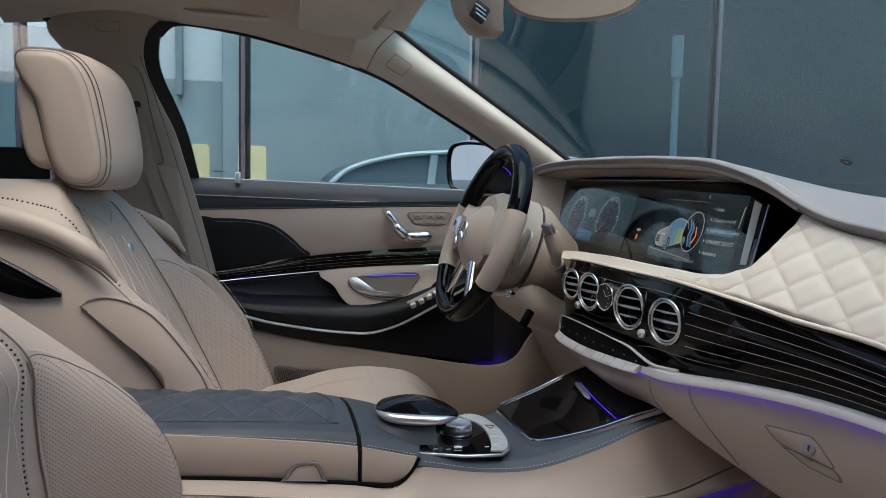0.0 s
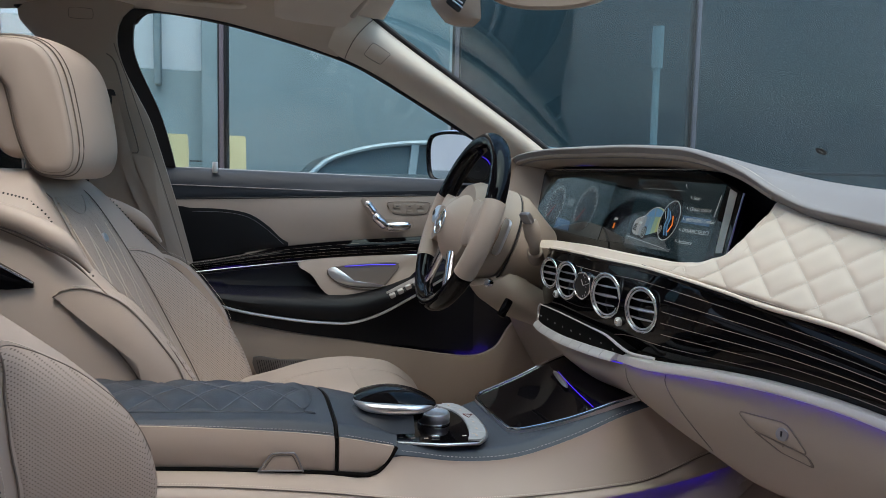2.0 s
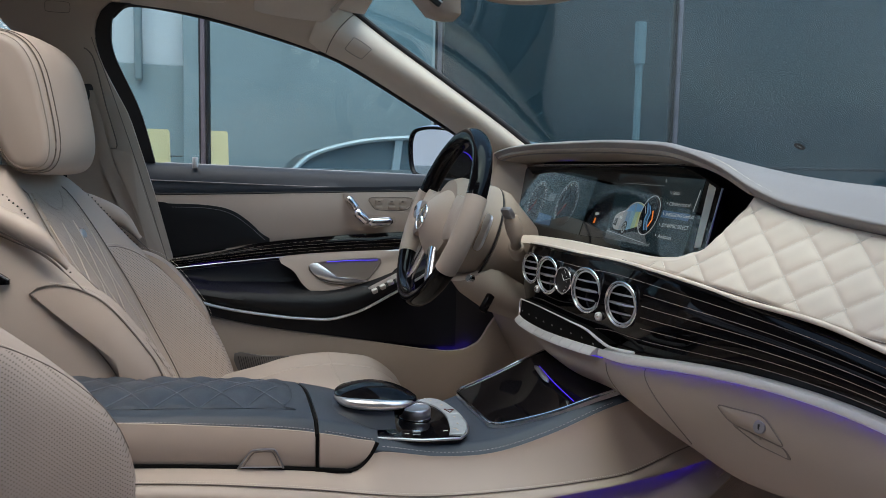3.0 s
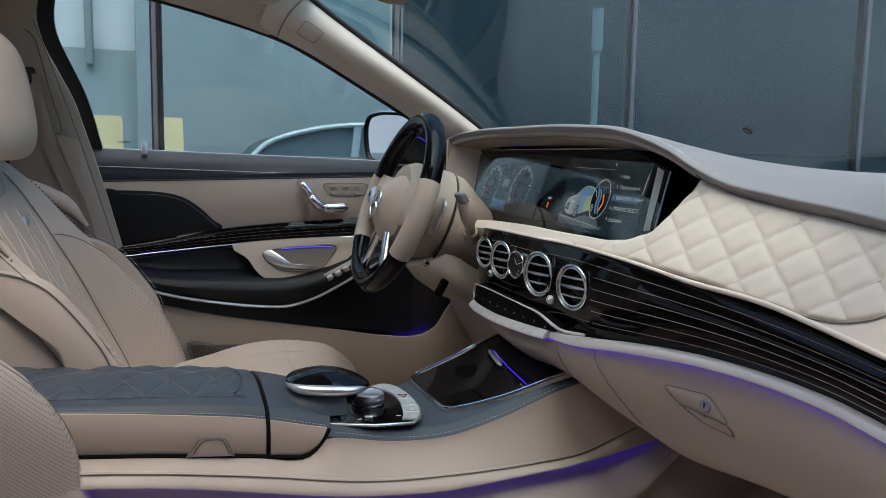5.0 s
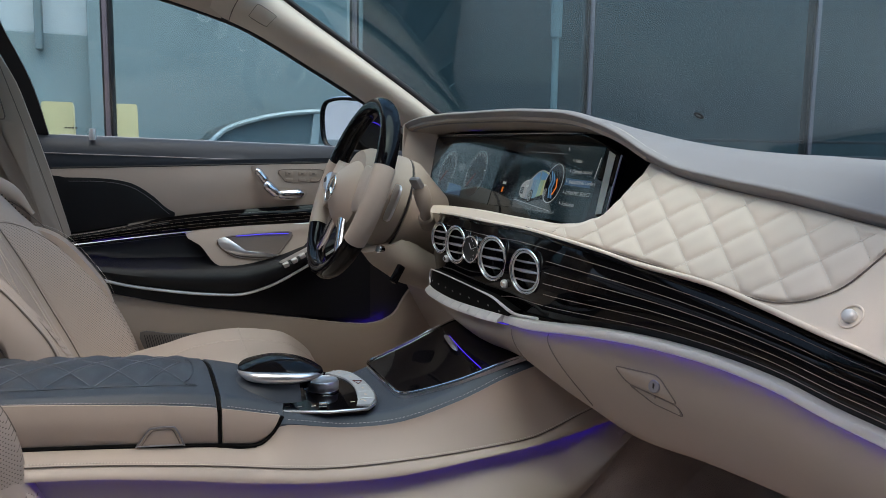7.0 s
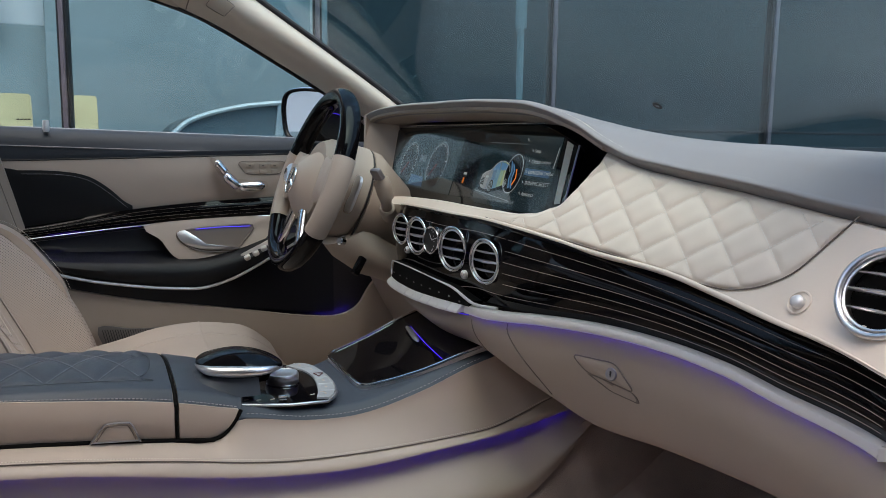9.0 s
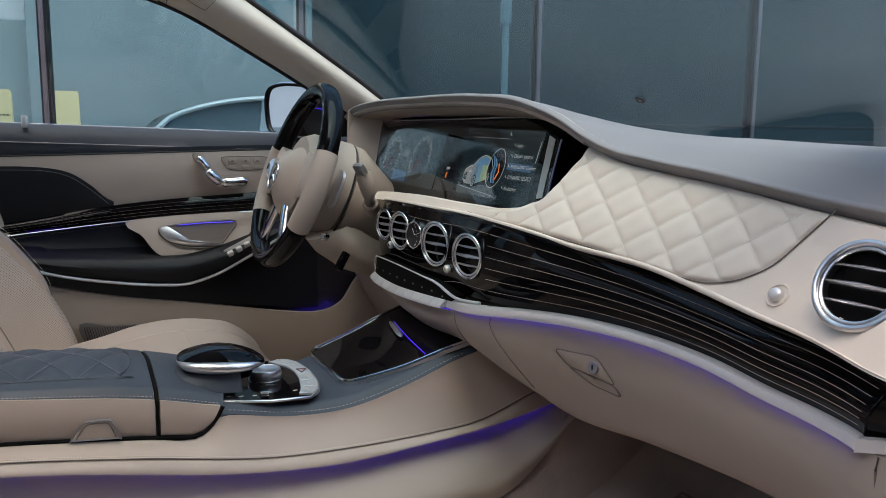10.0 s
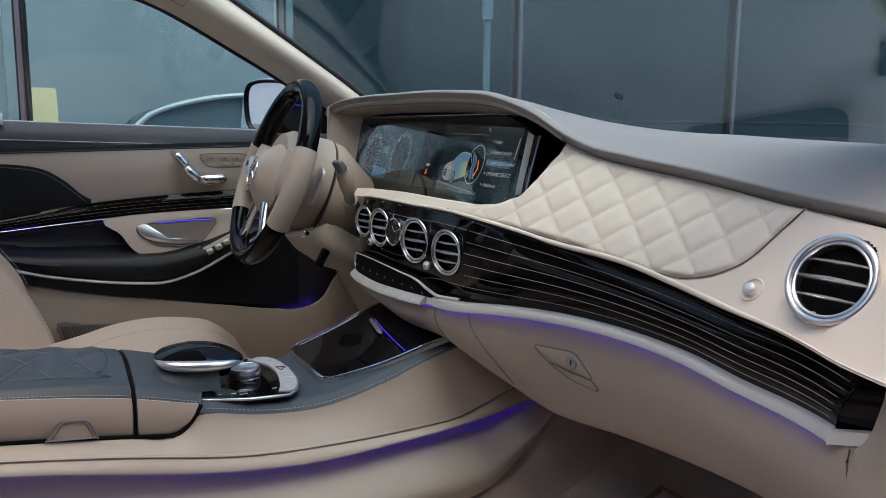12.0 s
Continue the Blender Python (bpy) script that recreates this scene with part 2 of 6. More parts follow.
violet_mid = glow("soft_violet_light_strip", (0.055, 0.022, 1.0), 0.35)
violet_dim = glow("dim_violet_light_strip", (0.05, 0.022, 1.0), 0.28)
rear_glass = pane_glass("tinted_rear_glass", (0.62, 0.72, 0.74), 0.02, 0.3)
window_glass = pane_glass("window_glass", (0.93, 0.97, 0.96), 0.03, 0.6)
screen_glass = pane_glass("windscreen_glass", (0.67, 0.81, 0.84), 0.040, 0.6)
speaker_grey = mat("dark_speaker_metal", (0.16, 0.15, 0.145), 0.5, metal=0.4, stain=0.06, stain_scale=40)
key_grey = mat("grey_satin_keys", (0.42, 0.46, 0.49), 0.35, metal=0.3, stain=0.03)
facade_glass = pane_glass("tinted_facade_glass", (0.74, 0.84, 0.87), 0.008, 0.12)
asphalt = mat("asphalt", (0.055, 0.055, 0.057), 0.9, grain=0.8, grain_scale=120, stain=0.25, stain_scale=1.5)
paving = mat("concrete_paving", (0.30, 0.30, 0.29), 0.85, grain=0.3, grain_scale=60, stain=0.15, stain_scale=1.0)

# ---- dashboard ----
# x points to the car's nose, y to the driver's side, z up; the middle of the clock is at x = y = 0
front_x = curve([-.80, -.74, -.70, -.60, -.50, -.40, -.30, -.20, -.10, 0, .10, .18, .24, .30, .36],
                [.045, .053, .065, .078, .072, .055, .030, .006, .001, 0, .003, .009, .026, .065, .11])
trim_top = curve([-.78, -.73, -.67, -.60, -.53, -.46, -.38, -.29, -.19, -.01, .15, .30],
                 [.815, .818, .824, .829, .838, .848, .859, .871, .880, .881, .879, .872])
trim_low = curve([-.78, -.714, -.676, -.607, -.54, -.464, -.383, -.296, -.19, -.12, -.05, .09, .19, .30],
                 [.765, .770, .7712, .7733, .7815, .786, .786, .781, .773, .770, .756, .754, .758, .772])
lip_z = curve([-.80, -.704, -.615, -.477, -.40, -.322, -.285, -.249, -.20, -.153, -.028, .199, .409, .50, .561, .60],
              [.928, .933, .940, .958, .967, .981, .996, 1.015, 1.031, 1.041, 1.051, 1.056, 1.056, 1.052, 1.044, 1.03])
crest_z = curve([-.80, -.642, -.546, -.388, -.285, -.159, -.003, .195, .457, .62],
                [.984, .988, .991, .998, 1.006, 1.026, 1.052, 1.065, 1.067, 1.05])
lip_x = lambda y: .5 * front_x(min(y, .2)) + .085 + .010 * smooth(-.22, -.34, y)
face_x = lambda y, z: front_x(min(y, .2)) + .7 * (z - .85)
steps = lambda a, b, n: [a + (b - a) * i / (n - 1) for i in range(n)]

dashboard = thing("dashboard", "cream and grey leather dashboard with black lacquer trim and twin screens", "dashboard")

# top pad, with a rolled front lip
def pad_point(y, k):
    lx, lz, cz = lip_x(y), lip_z(y), crest_z(y)
    z = lz + pad_zs(k) if k < 7 else [lz + (cz - lz) * .55, lz + (cz - lz) * .85, cz, cz + .002, cz - .004, cz - .02, cz - .05][int(k) - 7]
    if k >= 8:
        z -= pad_fall(k) * smooth(-.42, -.12, y) + (.006 if k >= 9 else .002) * smooth(-.25, -.38, y)
    return (lx + pad_xs(k) if k < 9 else max(pad_far(k), lx + .075 + .02 * (k - 8)), y, z)
pad_fall = curve([8, 9, 10, 11, 12, 13], [.000, .003, .022, .048, .064, .080])
pad_xs = curve([0, 1, 2, 3, 4, 5, 6, 7, 8], [.020, .013, .009, .0045, .000, -.0030, .007, .040, .075])
pad_zs = curve([0, 1, 2, 3, 4, 5, 6, 7], [-.0135, -.0140, -.0125, -.0085, -.0040, .0010, .0045, .010])
pad_far = curve([8, 9, 10, 11, 12, 13], [.15, .20, .28, .40, .52, .66])
part("top_pad", sheet(pad_point, steps(-.80, .60, 90), steps(0, 6, 25) + [7, 8, 9, 10, 11, 12, 13], (.004, 0, -.003)), pad_leather, dashboard, "smooth grey leather dashboard top")
part("pad_seam", tube([(lip_x(y) + .006, y, lip_z(y) + .0034) for y in steps(-.79, .55, 160)], .0009, 6), thread, dashboard, "pale piped seam along the lip")

# cream face between trim and pad, quilted towards the passenger
screen_edge = curve([-.287, -.276, -.268, -.245, -.203, -.126, .071, .21, .32], [.975, .951, .927, .908, .899, .897, .896, .891, .885])
quilt_low = curve([-.64, -.623, -.611, -.596, -.575, -.543, -.493, -.366, -.27, -.142, .1], [.96, .928, .908, .884, .868, .857, .856, .869, .878, .887, .90])
face_top = lambda y: screen_edge(y) if y > -.285 else lip_z(y) - .012
face_low = lambda y: trim_top(y) + .001 + .0085 * smooth(-.32, -.48, y) + .002 * smooth(-.66, -.76, y)

def face_point(y, v):
    z0, z1 = face_low(y), face_top(y)
    z = z0 + (z1 - z0) * v
    x = face_x(y, z)
    inside = smooth(.0, .006, z - quilt_low(y)) * smooth(-.625, -.617, y) * smooth(-.10, -.30, y) * smooth(0, .005, z1 - z)
    if inside > 0:
        p = (y + .325) / .0575 + (z - .9405) / .0430
        q = (y + .325) / .0575 - (z - .9405) / .0430
        da, db = abs(p - round(p)) * 2, abs(q - round(q)) * 2
        x -= inside * (.0029 * (1 - (1 - da) ** 4) * (1 - (1 - db) ** 4) + .001)
    groove = abs(z - quilt_low(y))
    if y < -.15 and groove < .0025:
        x += .0014 * (1 - groove / .0025)
    return (x, y, z)
face_ys = sorted(steps(-.79, -.12, 300) + steps(-.119, .26, 40) + steps(-.29, -.24, 40))
face = sheet(face_point, face_ys, steps(0, 1, 70), (.012, 0, 0))
open_at = [math.hypot(v[1] + .697, v[2] - .883) < .0285 for v in face[0]]
face = (face[0], [f for f in face[1] if not any(open_at[i] for i in f)])
part("face_panel", face, leather_light, dashboard, "cream diamond-quilted leather face")
part("piped_edge", tube([(face_x(y, quilt_low(y)) - .0005, y, quilt_low(y)) for y in steps(-.63, -.13, 120)], .0008, 6), piping, dashboard, "taupe piping round the quilting")
part("lower_bead", tube([(face_x(y, face_low(y) + .002) - .001, y, face_low(y) + .002) for y in steps(-.780, .19, 120)], [.0006 + .0024 * smooth(-.75, -.55, y) for y in steps(-.780, .19, 120)], 10), leather_light, dashboard, "rolled cream leather bead")

# stitches of the quilting
bits = []
def stitch_line(p0, p1, n):
    for i in range(n):
        a = [p0[k] + (p1[k] - p0[k]) * (i + .15) / n for k in (0, 1)]
        b = [p0[k] + (p1[k] - p0[k]) * (i + .8) / n for k in (0, 1)]
        ym, zm = (a[0] + b[0]) / 2, (a[1] + b[1]) / 2
        if -.615 < ym < -.15 and quilt_low(ym) + .005 < zm < face_top(ym) - (.007 if ym > -.30 else .002):
            bits.append(tube([(face_x(*a) - .0013, *a), (face_x(*b) - .0013, *b)], .00065, 4))
for k in range(-9, 10):
    for sgn in (1, -1):
        z0, z1 = .85, .99
        y0 = -.325 + .0575 * (k - sgn * (z0 - .9405) / .0430)
        y1 = -.325 + .0575 * (k - sgn * (z1 - .9405) / .0430)
        stitch_line((y0, z0), (y1, z1), 60)
if bits:
    tagged(part("stitching", joined(*bits), quilt_thread, dashboard, "taupe machine stitching"), kind="stuff")

# dark back of the screen recess, hood lining and left cheek
part("recess_back", plate([(.175, -.33, .89), (.175, -.33, .955), (.175, -.25, .985), (.185, -.16, 1.01), (.185, -.03, 1.028), (.185, .5, 1.035), (.175, .58, .86)], (-1, 0, 0), .01), black_plastic, dashboard, "dark recess behind the screens")
def lining(y, v):
    lx, lz = lip_x(y), lip_z(y)
    a, b = (lx + .004, lz - .0125), (.158, lz - .030)
    return (a[0] + (b[0] - a[0]) * v, y, a[1] + (b[1] - a[1]) * v)
part("hood_lining", sheet(lining, steps(-.285, .56, 60), steps(0, 1, 6), (0, 0, .008)), leather, dashboard, "beige lining under the hood")
def cheek(u, v):
    a = Vector((.088, .575 - .02 * u, 1.035 - .20 * u)).lerp(Vector((.150, .525 - .09 * u, 1.025 - .17 * u)), v)
    return a
part("hood_cheek", sheet(cheek, steps(0, 1, 12), steps(0, 1, 6), (.008, .008, 0)), leather, dashboard, "beige side of the hood")
part("hood_end", sheet(lambda u, v: (.088 + .5 * v, .575 + .03 * u, 1.045 - .32 * u - .02 * v), steps(0, 1, 10), steps(0, 1, 8), (0, -.01, 0)), leather, dashboard, "beige outer end of the hood")
part("driver_side_panel", sheet(lambda y, v: (.115 - .02 * math.sin(v * 3.0) + .05 * v, y, .90 - .10 * v), steps(.20, .64, 24), steps(0, 1, 14), (.012, 0, 0)), plastic_beige, dashboard, "beige knee panel behind the wheel")

part("knee_bolster", sheet(lambda y, v: (.105 + .11 * v - .02 * math.sin(3.0 * v), y, .80 - .26 * v), steps(.18, .70, 24), steps(0, 1, 14), (.012, 0, 0)), plastic_beige, dashboard, "beige knee bolster")

# screens under one sheet of glass
display_glass = mat("black_display_glass", (0.004, 0.005, 0.006), 0.04, spec=0.38)
scr = lambda y, z, d=0.0: (.12 + .35 * (z - .95) - d, y, z)
screen = part("screen_unit", plate([scr(y, z) for y, z in ((.440, .872), (.455, .90), (.505, 1.010), (.497, 1.0185), (-.085, 1.0175), (-.13, 1.008), (-.192, .989), (-.199, .983), (-.207, .905), (-.207, .872))],
                           (-1, 0, .35), .010, .0015), display_glass, dashboard, "wide black glass twin display")
part("chrome_line", tube([scr(y, 1.0205, -.002) for y in steps(.47, -.09, 20)], .0013, 6), chrome, screen)
# pale strip drawn in place of the cream face mirrored in the glass
cream_reflection = mat("cream_reflection_metal", (0.62, 0.57, 0.51), 0.34, metal=1.0, stain=0.05, stain_scale=40)
part("bezel_reflection", plate([scr(y, z, .0011) for y, z in ((-.166, .9945), (-.184, .9890), (-.1965, .9105), (-.183, .9085))], (-1, 0, .35), .0006, .0002), cream_reflection, screen, "pale end strip standing in for the cream dashboard's reflection")
part("end_line", tube([scr(y, z, .0012) for y, z in ((-.199, .989), (-.2035, .95), (-.209, .905))], .0014, 6), zinc, screen, "thin dull metal end line")
part("light_strip", tube([(.152, y, 1.0295) for y in steps(.44, -.06, 20)], .0009, 6), violet_dim, dashboard, "violet ambient light strip")
part("corner_light", tube([(.128, -.268, .945), (.134, -.279, .962), (.14, -.284, .974)], .0022, 6), violet, dashboard, "violet ambient light strip")

# lacquered trim with pale inlay lines
trim_x = lambda y: front_x(y) + .009 * smooth(-.30, -.18, y)
def trim_point(y, v, lift=0.0):
    z0, z1 = trim_top(y), trim_low(y)
    return (trim_x(y) + .009 - .010 * math.sin(math.pi * min(max(v, 0), 1)) + .003 * (1 - v) - lift, y, z0 + (z1 - z0) * v)
trim_end = lambda v: -.7395 + .0215 * v
trim = part("trim_panel", sheet(lambda u, v: trim_point(.30 + (trim_end(v) - .30) * u, v), steps(0, 1, 140), steps(0, 1, 14), (.05, 0, 0)), gloss_black, dashboard, "piano-black lacquer trim")
for v in (.13, .27, .41, .55, .69, .84):
    part("inlay_line", tube([trim_point(y, v, .0002) for y in steps(trim_end(v) + .008, -.205, 70)], .00030, 5), inlay, trim, "pale wood inlay line")
for v in (.13, .84):
    part("inlay_line", tube([trim_point(y, v, .0002) for y in steps(-.20, .17, 40)], .00032, 5), inlay, trim, "pale wood inlay line")
def strip_section(y):
    x, z = front_x(y), trim_low(y) - .007 * smooth(-.34, -.13, y)
    d = .0022 * smooth(-.30, -.50, y)
    return [(x + .012, y, z + .002), (x + .001, y, z + .002), (x - .0022, y, z + .0005), (x - .0046, y, z - .0055), (x - .0044, y, z - .0095 + d), (x - .0034, y, z - .0102 + d), (x - .0026, y, z - .0096 + d), (x - .0024, y, z - .0070 + d), (x + .012, y, z - .0070 + d)]
part("metal_strip", loft([strip_section(y) for y in steps(-.7195, -.128, 90)]), metal_keys, dashboard, "satin metal strip under the trim")
part("trim_edge", tube([trim_point(.30 + (trim_end(0) + .004 - .30) * u, 0, .001) for u in steps(0, 1, 120)], .0028, 8), gloss_black, trim, "rounded lacquer edge")
part("strip_end", loft([[(x + a, y + b, z + c) for a, b, c in ((-.004, 0, .001), (.004, .002, .001), (.004, .002, -.0095), (-.004, 0, -.0095))] for x, y, z in ((front_x(-.7195) - .0005, -.7200, trim_low(-.7195)), (.0585, -.7240, .7715), (.0640, -.7480, .7775), (.0720, -.7780, .7850))]), metal_keys, dashboard, "satin metal strip end")
def cap_point(u, v):
    x, y, z = trim_point(trim_end(v), v)
    return (x + (.068 + .006 * v - x) * u, y + (-.800 + .020 * v - y) * u, z + (.814 - .030 * v - z) * u)
part("trim_end", sheet(cap_point, steps(0, 1, 10), steps(0, 1, 14), (.006, .002, 0)), gloss_black, dashboard, "piano-black end of the trim")
part("end_edge", tube([trim_point(trim_end(v), v, .0005) for v in steps(0, 1, 14)], .0012, 6), gloss_black, trim, "rounded lacquer end edge")
part("light_strip", tube([(front_x(y) + .0024, y, trim_low(y) - .0084 + .0018 * smooth(-.30, -.50, y) - .007 * smooth(-.34, -.13, y)) for y in steps(-.712, -.14, 60)], .0007, 6), violet_strong, dashboard, "violet ambient light strip")

symbol_grey = mat("grey_symbol_print", (.16, .16, .165), .6)
# climate panel in the middle: black band with a silver rim above and a bar of silver keys below
rim_line = curve([-.24, -.21, -.15, -.123, -.094, -.03, .03, .10, .19, .235], [.774, .773, .771, .775, .781, .784, .785, .785, .781, .774])
key_top = curve([-.20, -.113, -.03, .08, .16, .245], [.769, .763, .757, .751, .752, .760])
key_low = curve([-.20, -.155, -.112, -.03, .08, .165, .24], [.761, .757, .7515, .745, .740, .742, .754])
part("climate_panel", sheet(lambda y, v: (front_x(y) - .003 + .004 * (1 - v), y, rim_line(y) + (key_top(y) - rim_line(y)) * v), steps(-.140, .182, 50), steps(0, 1, 4), (.02, 0, 0)), vent_black, dashboard, "black climate control panel")
part("climate_rim", tube([(front_x(y) - .0012 + .010 * smooth(-.145, -.195, y), y, rim_line(y)) for y in steps(.180, -.195, 80)], [.0012 + .0010 * smooth(.0, -.14, y) for y in steps(.180, -.195, 80)], 8), metal_keys, dashboard, "silver rim round the climate panel")
for i in range(9):
    y0 = .184 - i * .0342
    part("climate_key", sheet(lambda y, v: (front_x(y) - .003 - .0095 * math.sin(1.57 * v), y, key_top(y) + (key_low(y) - key_top(y)) * v), steps(y0, y0 - .0328, 6), steps(0, 1, 6), (.014, 0, .001)), metal_keys, dashboard, "silver climate key")
part("rim_end", tube(spline([(front_x(y) - .002, y, z) for y, z in ((.178, rim_line(.178)), (.189, .776), (.193, .767), (.187, .757))], 16), .0013, 8), metal_keys, dashboard, "silver end of the rim")
for i in range(9):
    y0 = .160 - i * .0342
    zc = .5 * (rim_line(y0) + key_top(y0)) - .003
    part("key_symbol", plate([(front_x(y0) - .0042, y0 + a, zc + b) for a, b in ((.0026, -.0008), (.0026, .0008), (.001, .0014), (-.0026, .0006), (-.0018, -.0010))], (-1, 0, 0), .0004, .0001), symbol_grey, dashboard, "small grey key symbol")
part("light_strip", tube([(front_x(y) + .004, y, key_low(y) - .0035) for y in steps(.17, -.13, 40)], .0013, 6), violet_dim, dashboard, "violet ambient light strip")

# lower panel and glovebox
low_z = curve([-.80, -.695, -.596, -.45, -.346, -.276, -.157, 0, .1, .2, .26], [.672, .672, .668, .663, .660, .676, .703, .700, .708, .728, .735])
def low_point(y, v):
    top = (trim_low(y) - .0070 + .0018 * smooth(-.30, -.50, y) - .007 * smooth(-.34, -.13, y)) if y < -.135 else min(trim_low(y) - .013, key_low(y) - .001)
    bot = low_z(y)
    x = front_x(y) + .004
    if v <= .7:
        s = v / .7
        return (x + .016 * s * s - .006 * math.sin(math.pi * s), y, top + (bot - top) * s)
    s = (v - .7) / .3
    return (x + .016 + .05 * s + .16 * s * s, y, bot - .022 * s)
part("lower_panel", sheet(low_point, steps(-.79, .25, 110), steps(0, 1, 22), (.012, 0, .004)), plastic_beige, dashboard, "beige lower dashboard panel")
def low_at(y, z, d=.0):
    top = (trim_low(y) - .0070 + .0018 * smooth(-.30, -.50, y) - .007 * smooth(-.34, -.13, y)) if y < -.135 else key_low(y) - .001
    s = min(max((top - z) / (top - low_z(y)), 0), 1)
    p = low_point(y, .7 * s)
    return (p[0] - d, y, z)
for pts in ([(-.143, .747), (-.147, .735), (-.160, .705)], [(-.226, .759), (-.227, .750), (-.236, .738), (-.262, .710), (-.29, .680)]):
    part("panel_gap", tube([low_at(p.x, p.y, -.0002) for p in spline([(a, b, 0) for a, b in pts], 16)], .0011, 5), piping, dashboard)
on_low = lambda pts, d: [low_at(p.x, p.y, d) for p in pts]
pull = rpoly([(-.336, .7445, 0), (-.399, .7485, 0), (-.427, .7215, 0), (-.357, .7285, 0)], .009)
hollow = rpoly([(-.357, .7275, 0), (-.427, .7205, 0), (-.434, .7095, 0), (-.392, .7135, 0)], .006)
latch = part("glovebox_latch", pillow(on_low(pull, .0005), (-1, 0, 0), .0016, .004, 4, 4), plastic_beige, dashboard, "beige glovebox pull with a keyhole")
part("latch_edge", tube(on_low(pull, .0006), .0008, 5, True), piping, latch)
# taupe colour puts the shade under the pull into the hollow
part("finger_hollow", pillow(on_low(hollow, .0008), (-1, 0, 0), -.003, .004, 4), piping, latch, "shaded finger hollow")
part("hollow_lip", tube(on_low(rpoly([(-.356, .7265, 0), (-.392, .7225, 0), (-.427, .7195, 0)], .004)[6:12], .0012), .0013, 6), plastic_beige, latch)
part("keyhole", disc(low_at(-.397, .7360, .0042), (-1, -.35, .25), .0074, .0042, 28, .001), zinc, latch, "dull zinc keyhole")
part("key_slot", rbox(low_at(-.397, .7360, .0043), (.0012, .0018, .0065), 0), rubber, latch)

# round air vents
def air_vent(y, z, r, yaw, label, lean=0.0, x=None, deep=.007, barrel=None):
    c = Vector((trim_x(y) - .004 if x is None else x, y, z))
    n = Vector((-math.cos(radians(yaw)), -math.sin(radians(yaw)), lean)).normalized()
    s = Vector((0, 0, 1)).cross(n).normalized()
    w = n.cross(s)
    vent = part("air_vent", disc(c - n * .002, n, r * .95, .022, 40, .001, r * .86), barrel or gloss_black, dashboard, label)
    part("outer_ring", tube([c + r * (math.cos(a) * s + math.sin(a) * w) for a in [2 * math.pi * k / 48 for k in range(48)]], r * .060 if barrel is None else r * .085, 10, True, up=n), chrome if barrel is None else satin, vent, "bright metal ring")
    part("inner_ring", tube([c - n * .001 + r * .87 * (math.cos(a) * s + math.sin(a) * w) for a in [2 * math.pi * k / 48 for k in range(48)]], r * .045, 8, True, up=n), satin, vent, "satin inner ring")
    part("vent_well", disc(c - n * deep, n, r * .90, .004, 32, .0005), vent_black, vent, "black vent well")
    for k in (-.42, 0, .42):
        half = r * .87 * math.sqrt(1 - k * k)
        fat = .0040 if k == 0 else .0026
        part("slat", tube([c + s * half * a + w * (r * k) - n * (.004 - .003 * (1 - a * a)) for a in steps(-1, 1, 9)], [fat * (.7 + .5 * (1 - abs(a))) for a in steps(-1, 1, 9)], 8, flat=.55, up=w), satin, vent, "silver vent slat")
    return vent
for y, z, r, yaw in ((.150, .841, .0255, 10), (.070, .839, .0297, 10), (-.070, .836, .0318, 13), (-.167, .832, .0298, 13)):
    air_vent(y, z, r, yaw, "round chrome air vent")
air_vent(-.697, .883, .0350, 4, "large round satin side air vent", .46, face_x(-.697, .883) - .014, .010, satin)
clock = part("clock", disc((front_x(0) + .002, .004, .840), (-.97, -.2, .05), .0215, .012, 40, .001, .0185), chrome, dashboard, "round chrome analogue clock")
part("dial", disc((front_x(0) + .0055, .004, .840), (-.97, -.2, .05), .0195, .003, 32, .0003), black_plastic, clock, "dark clock dial")
for a, l in ((60, .011), (160, .015)):
    part("clock_pointer", tube([(front_x(0) + .0045, .004, .840), (front_x(0) + .0045 - .2 * l * math.cos(radians(a)), .004 + l * math.cos(radians(a)), .840 + l * math.sin(radians(a)))], .0006, 5), satin, clock)
for k in range(12):
    a = radians(30 * k)
    part("hour_mark", tube([(front_x(0) + .0048 + .2 * r * math.cos(a), .004 + r * math.cos(a), .840 + r * math.sin(a)) for r in (.0145, .0172)], .0005, 4), satin, clock)
for y, z in ((-.105, .804), (.120, .809)):
    knob = part("vent_knob", disc((front_x(y) + .004, y, z), (-1, -.2, 0), .0062, .012, 24, .002), metal_keys, dashboard, "small satin vent knob")
    part("knob_face", disc((front_x(y) + .0034, y, z), (-1, -.2, 0), .0038, .003, 20, .001), chrome, knob)
bc, bn = Vector((face_x(-.615, .859) - .002, -.615, .859)), Vector((-1, -.15, .6)).normalized()
bu = Vector((0, 0, 1)).cross(bn).normalized()
bv = bn.cross(bu)
button = part("round_button", loft([[bc + bn * d + r * (math.cos(a) * bu + math.sin(a) * bv) for a in [2 * math.pi * k / 28 for k in range(28)]] for r, d in ((.0062, -.006), (.0062, .0025), (.0056, .0040), (.0042, .0050), (.0024, .0056), (.0006, .0058))]), metal_keys, dashboard, "small satin push button")
part("button_rim", tube([Vector((face_x(-.615, .859) - .001, -.615, .859)) + .0108 * (math.cos(a) * Vector((0, 1, 0)) + math.sin(a) * Vector((.57, 0, .82))) for a in [2 * math.pi * k / 32 for k in range(32)]], .0012, 6, True, up=(-1, 0, .6)), leather_light, button)
part("dash_end", sheet(lambda u, v: (.045 + .4 * v, -.785 - .02 * math.sin(3.14 * u), .70 + .29 * u - .02 * v), steps(0, 1, 12), steps(0, 1, 10), (0, .012, 0)), leather_light, dashboard, "cream end of the dashboard")

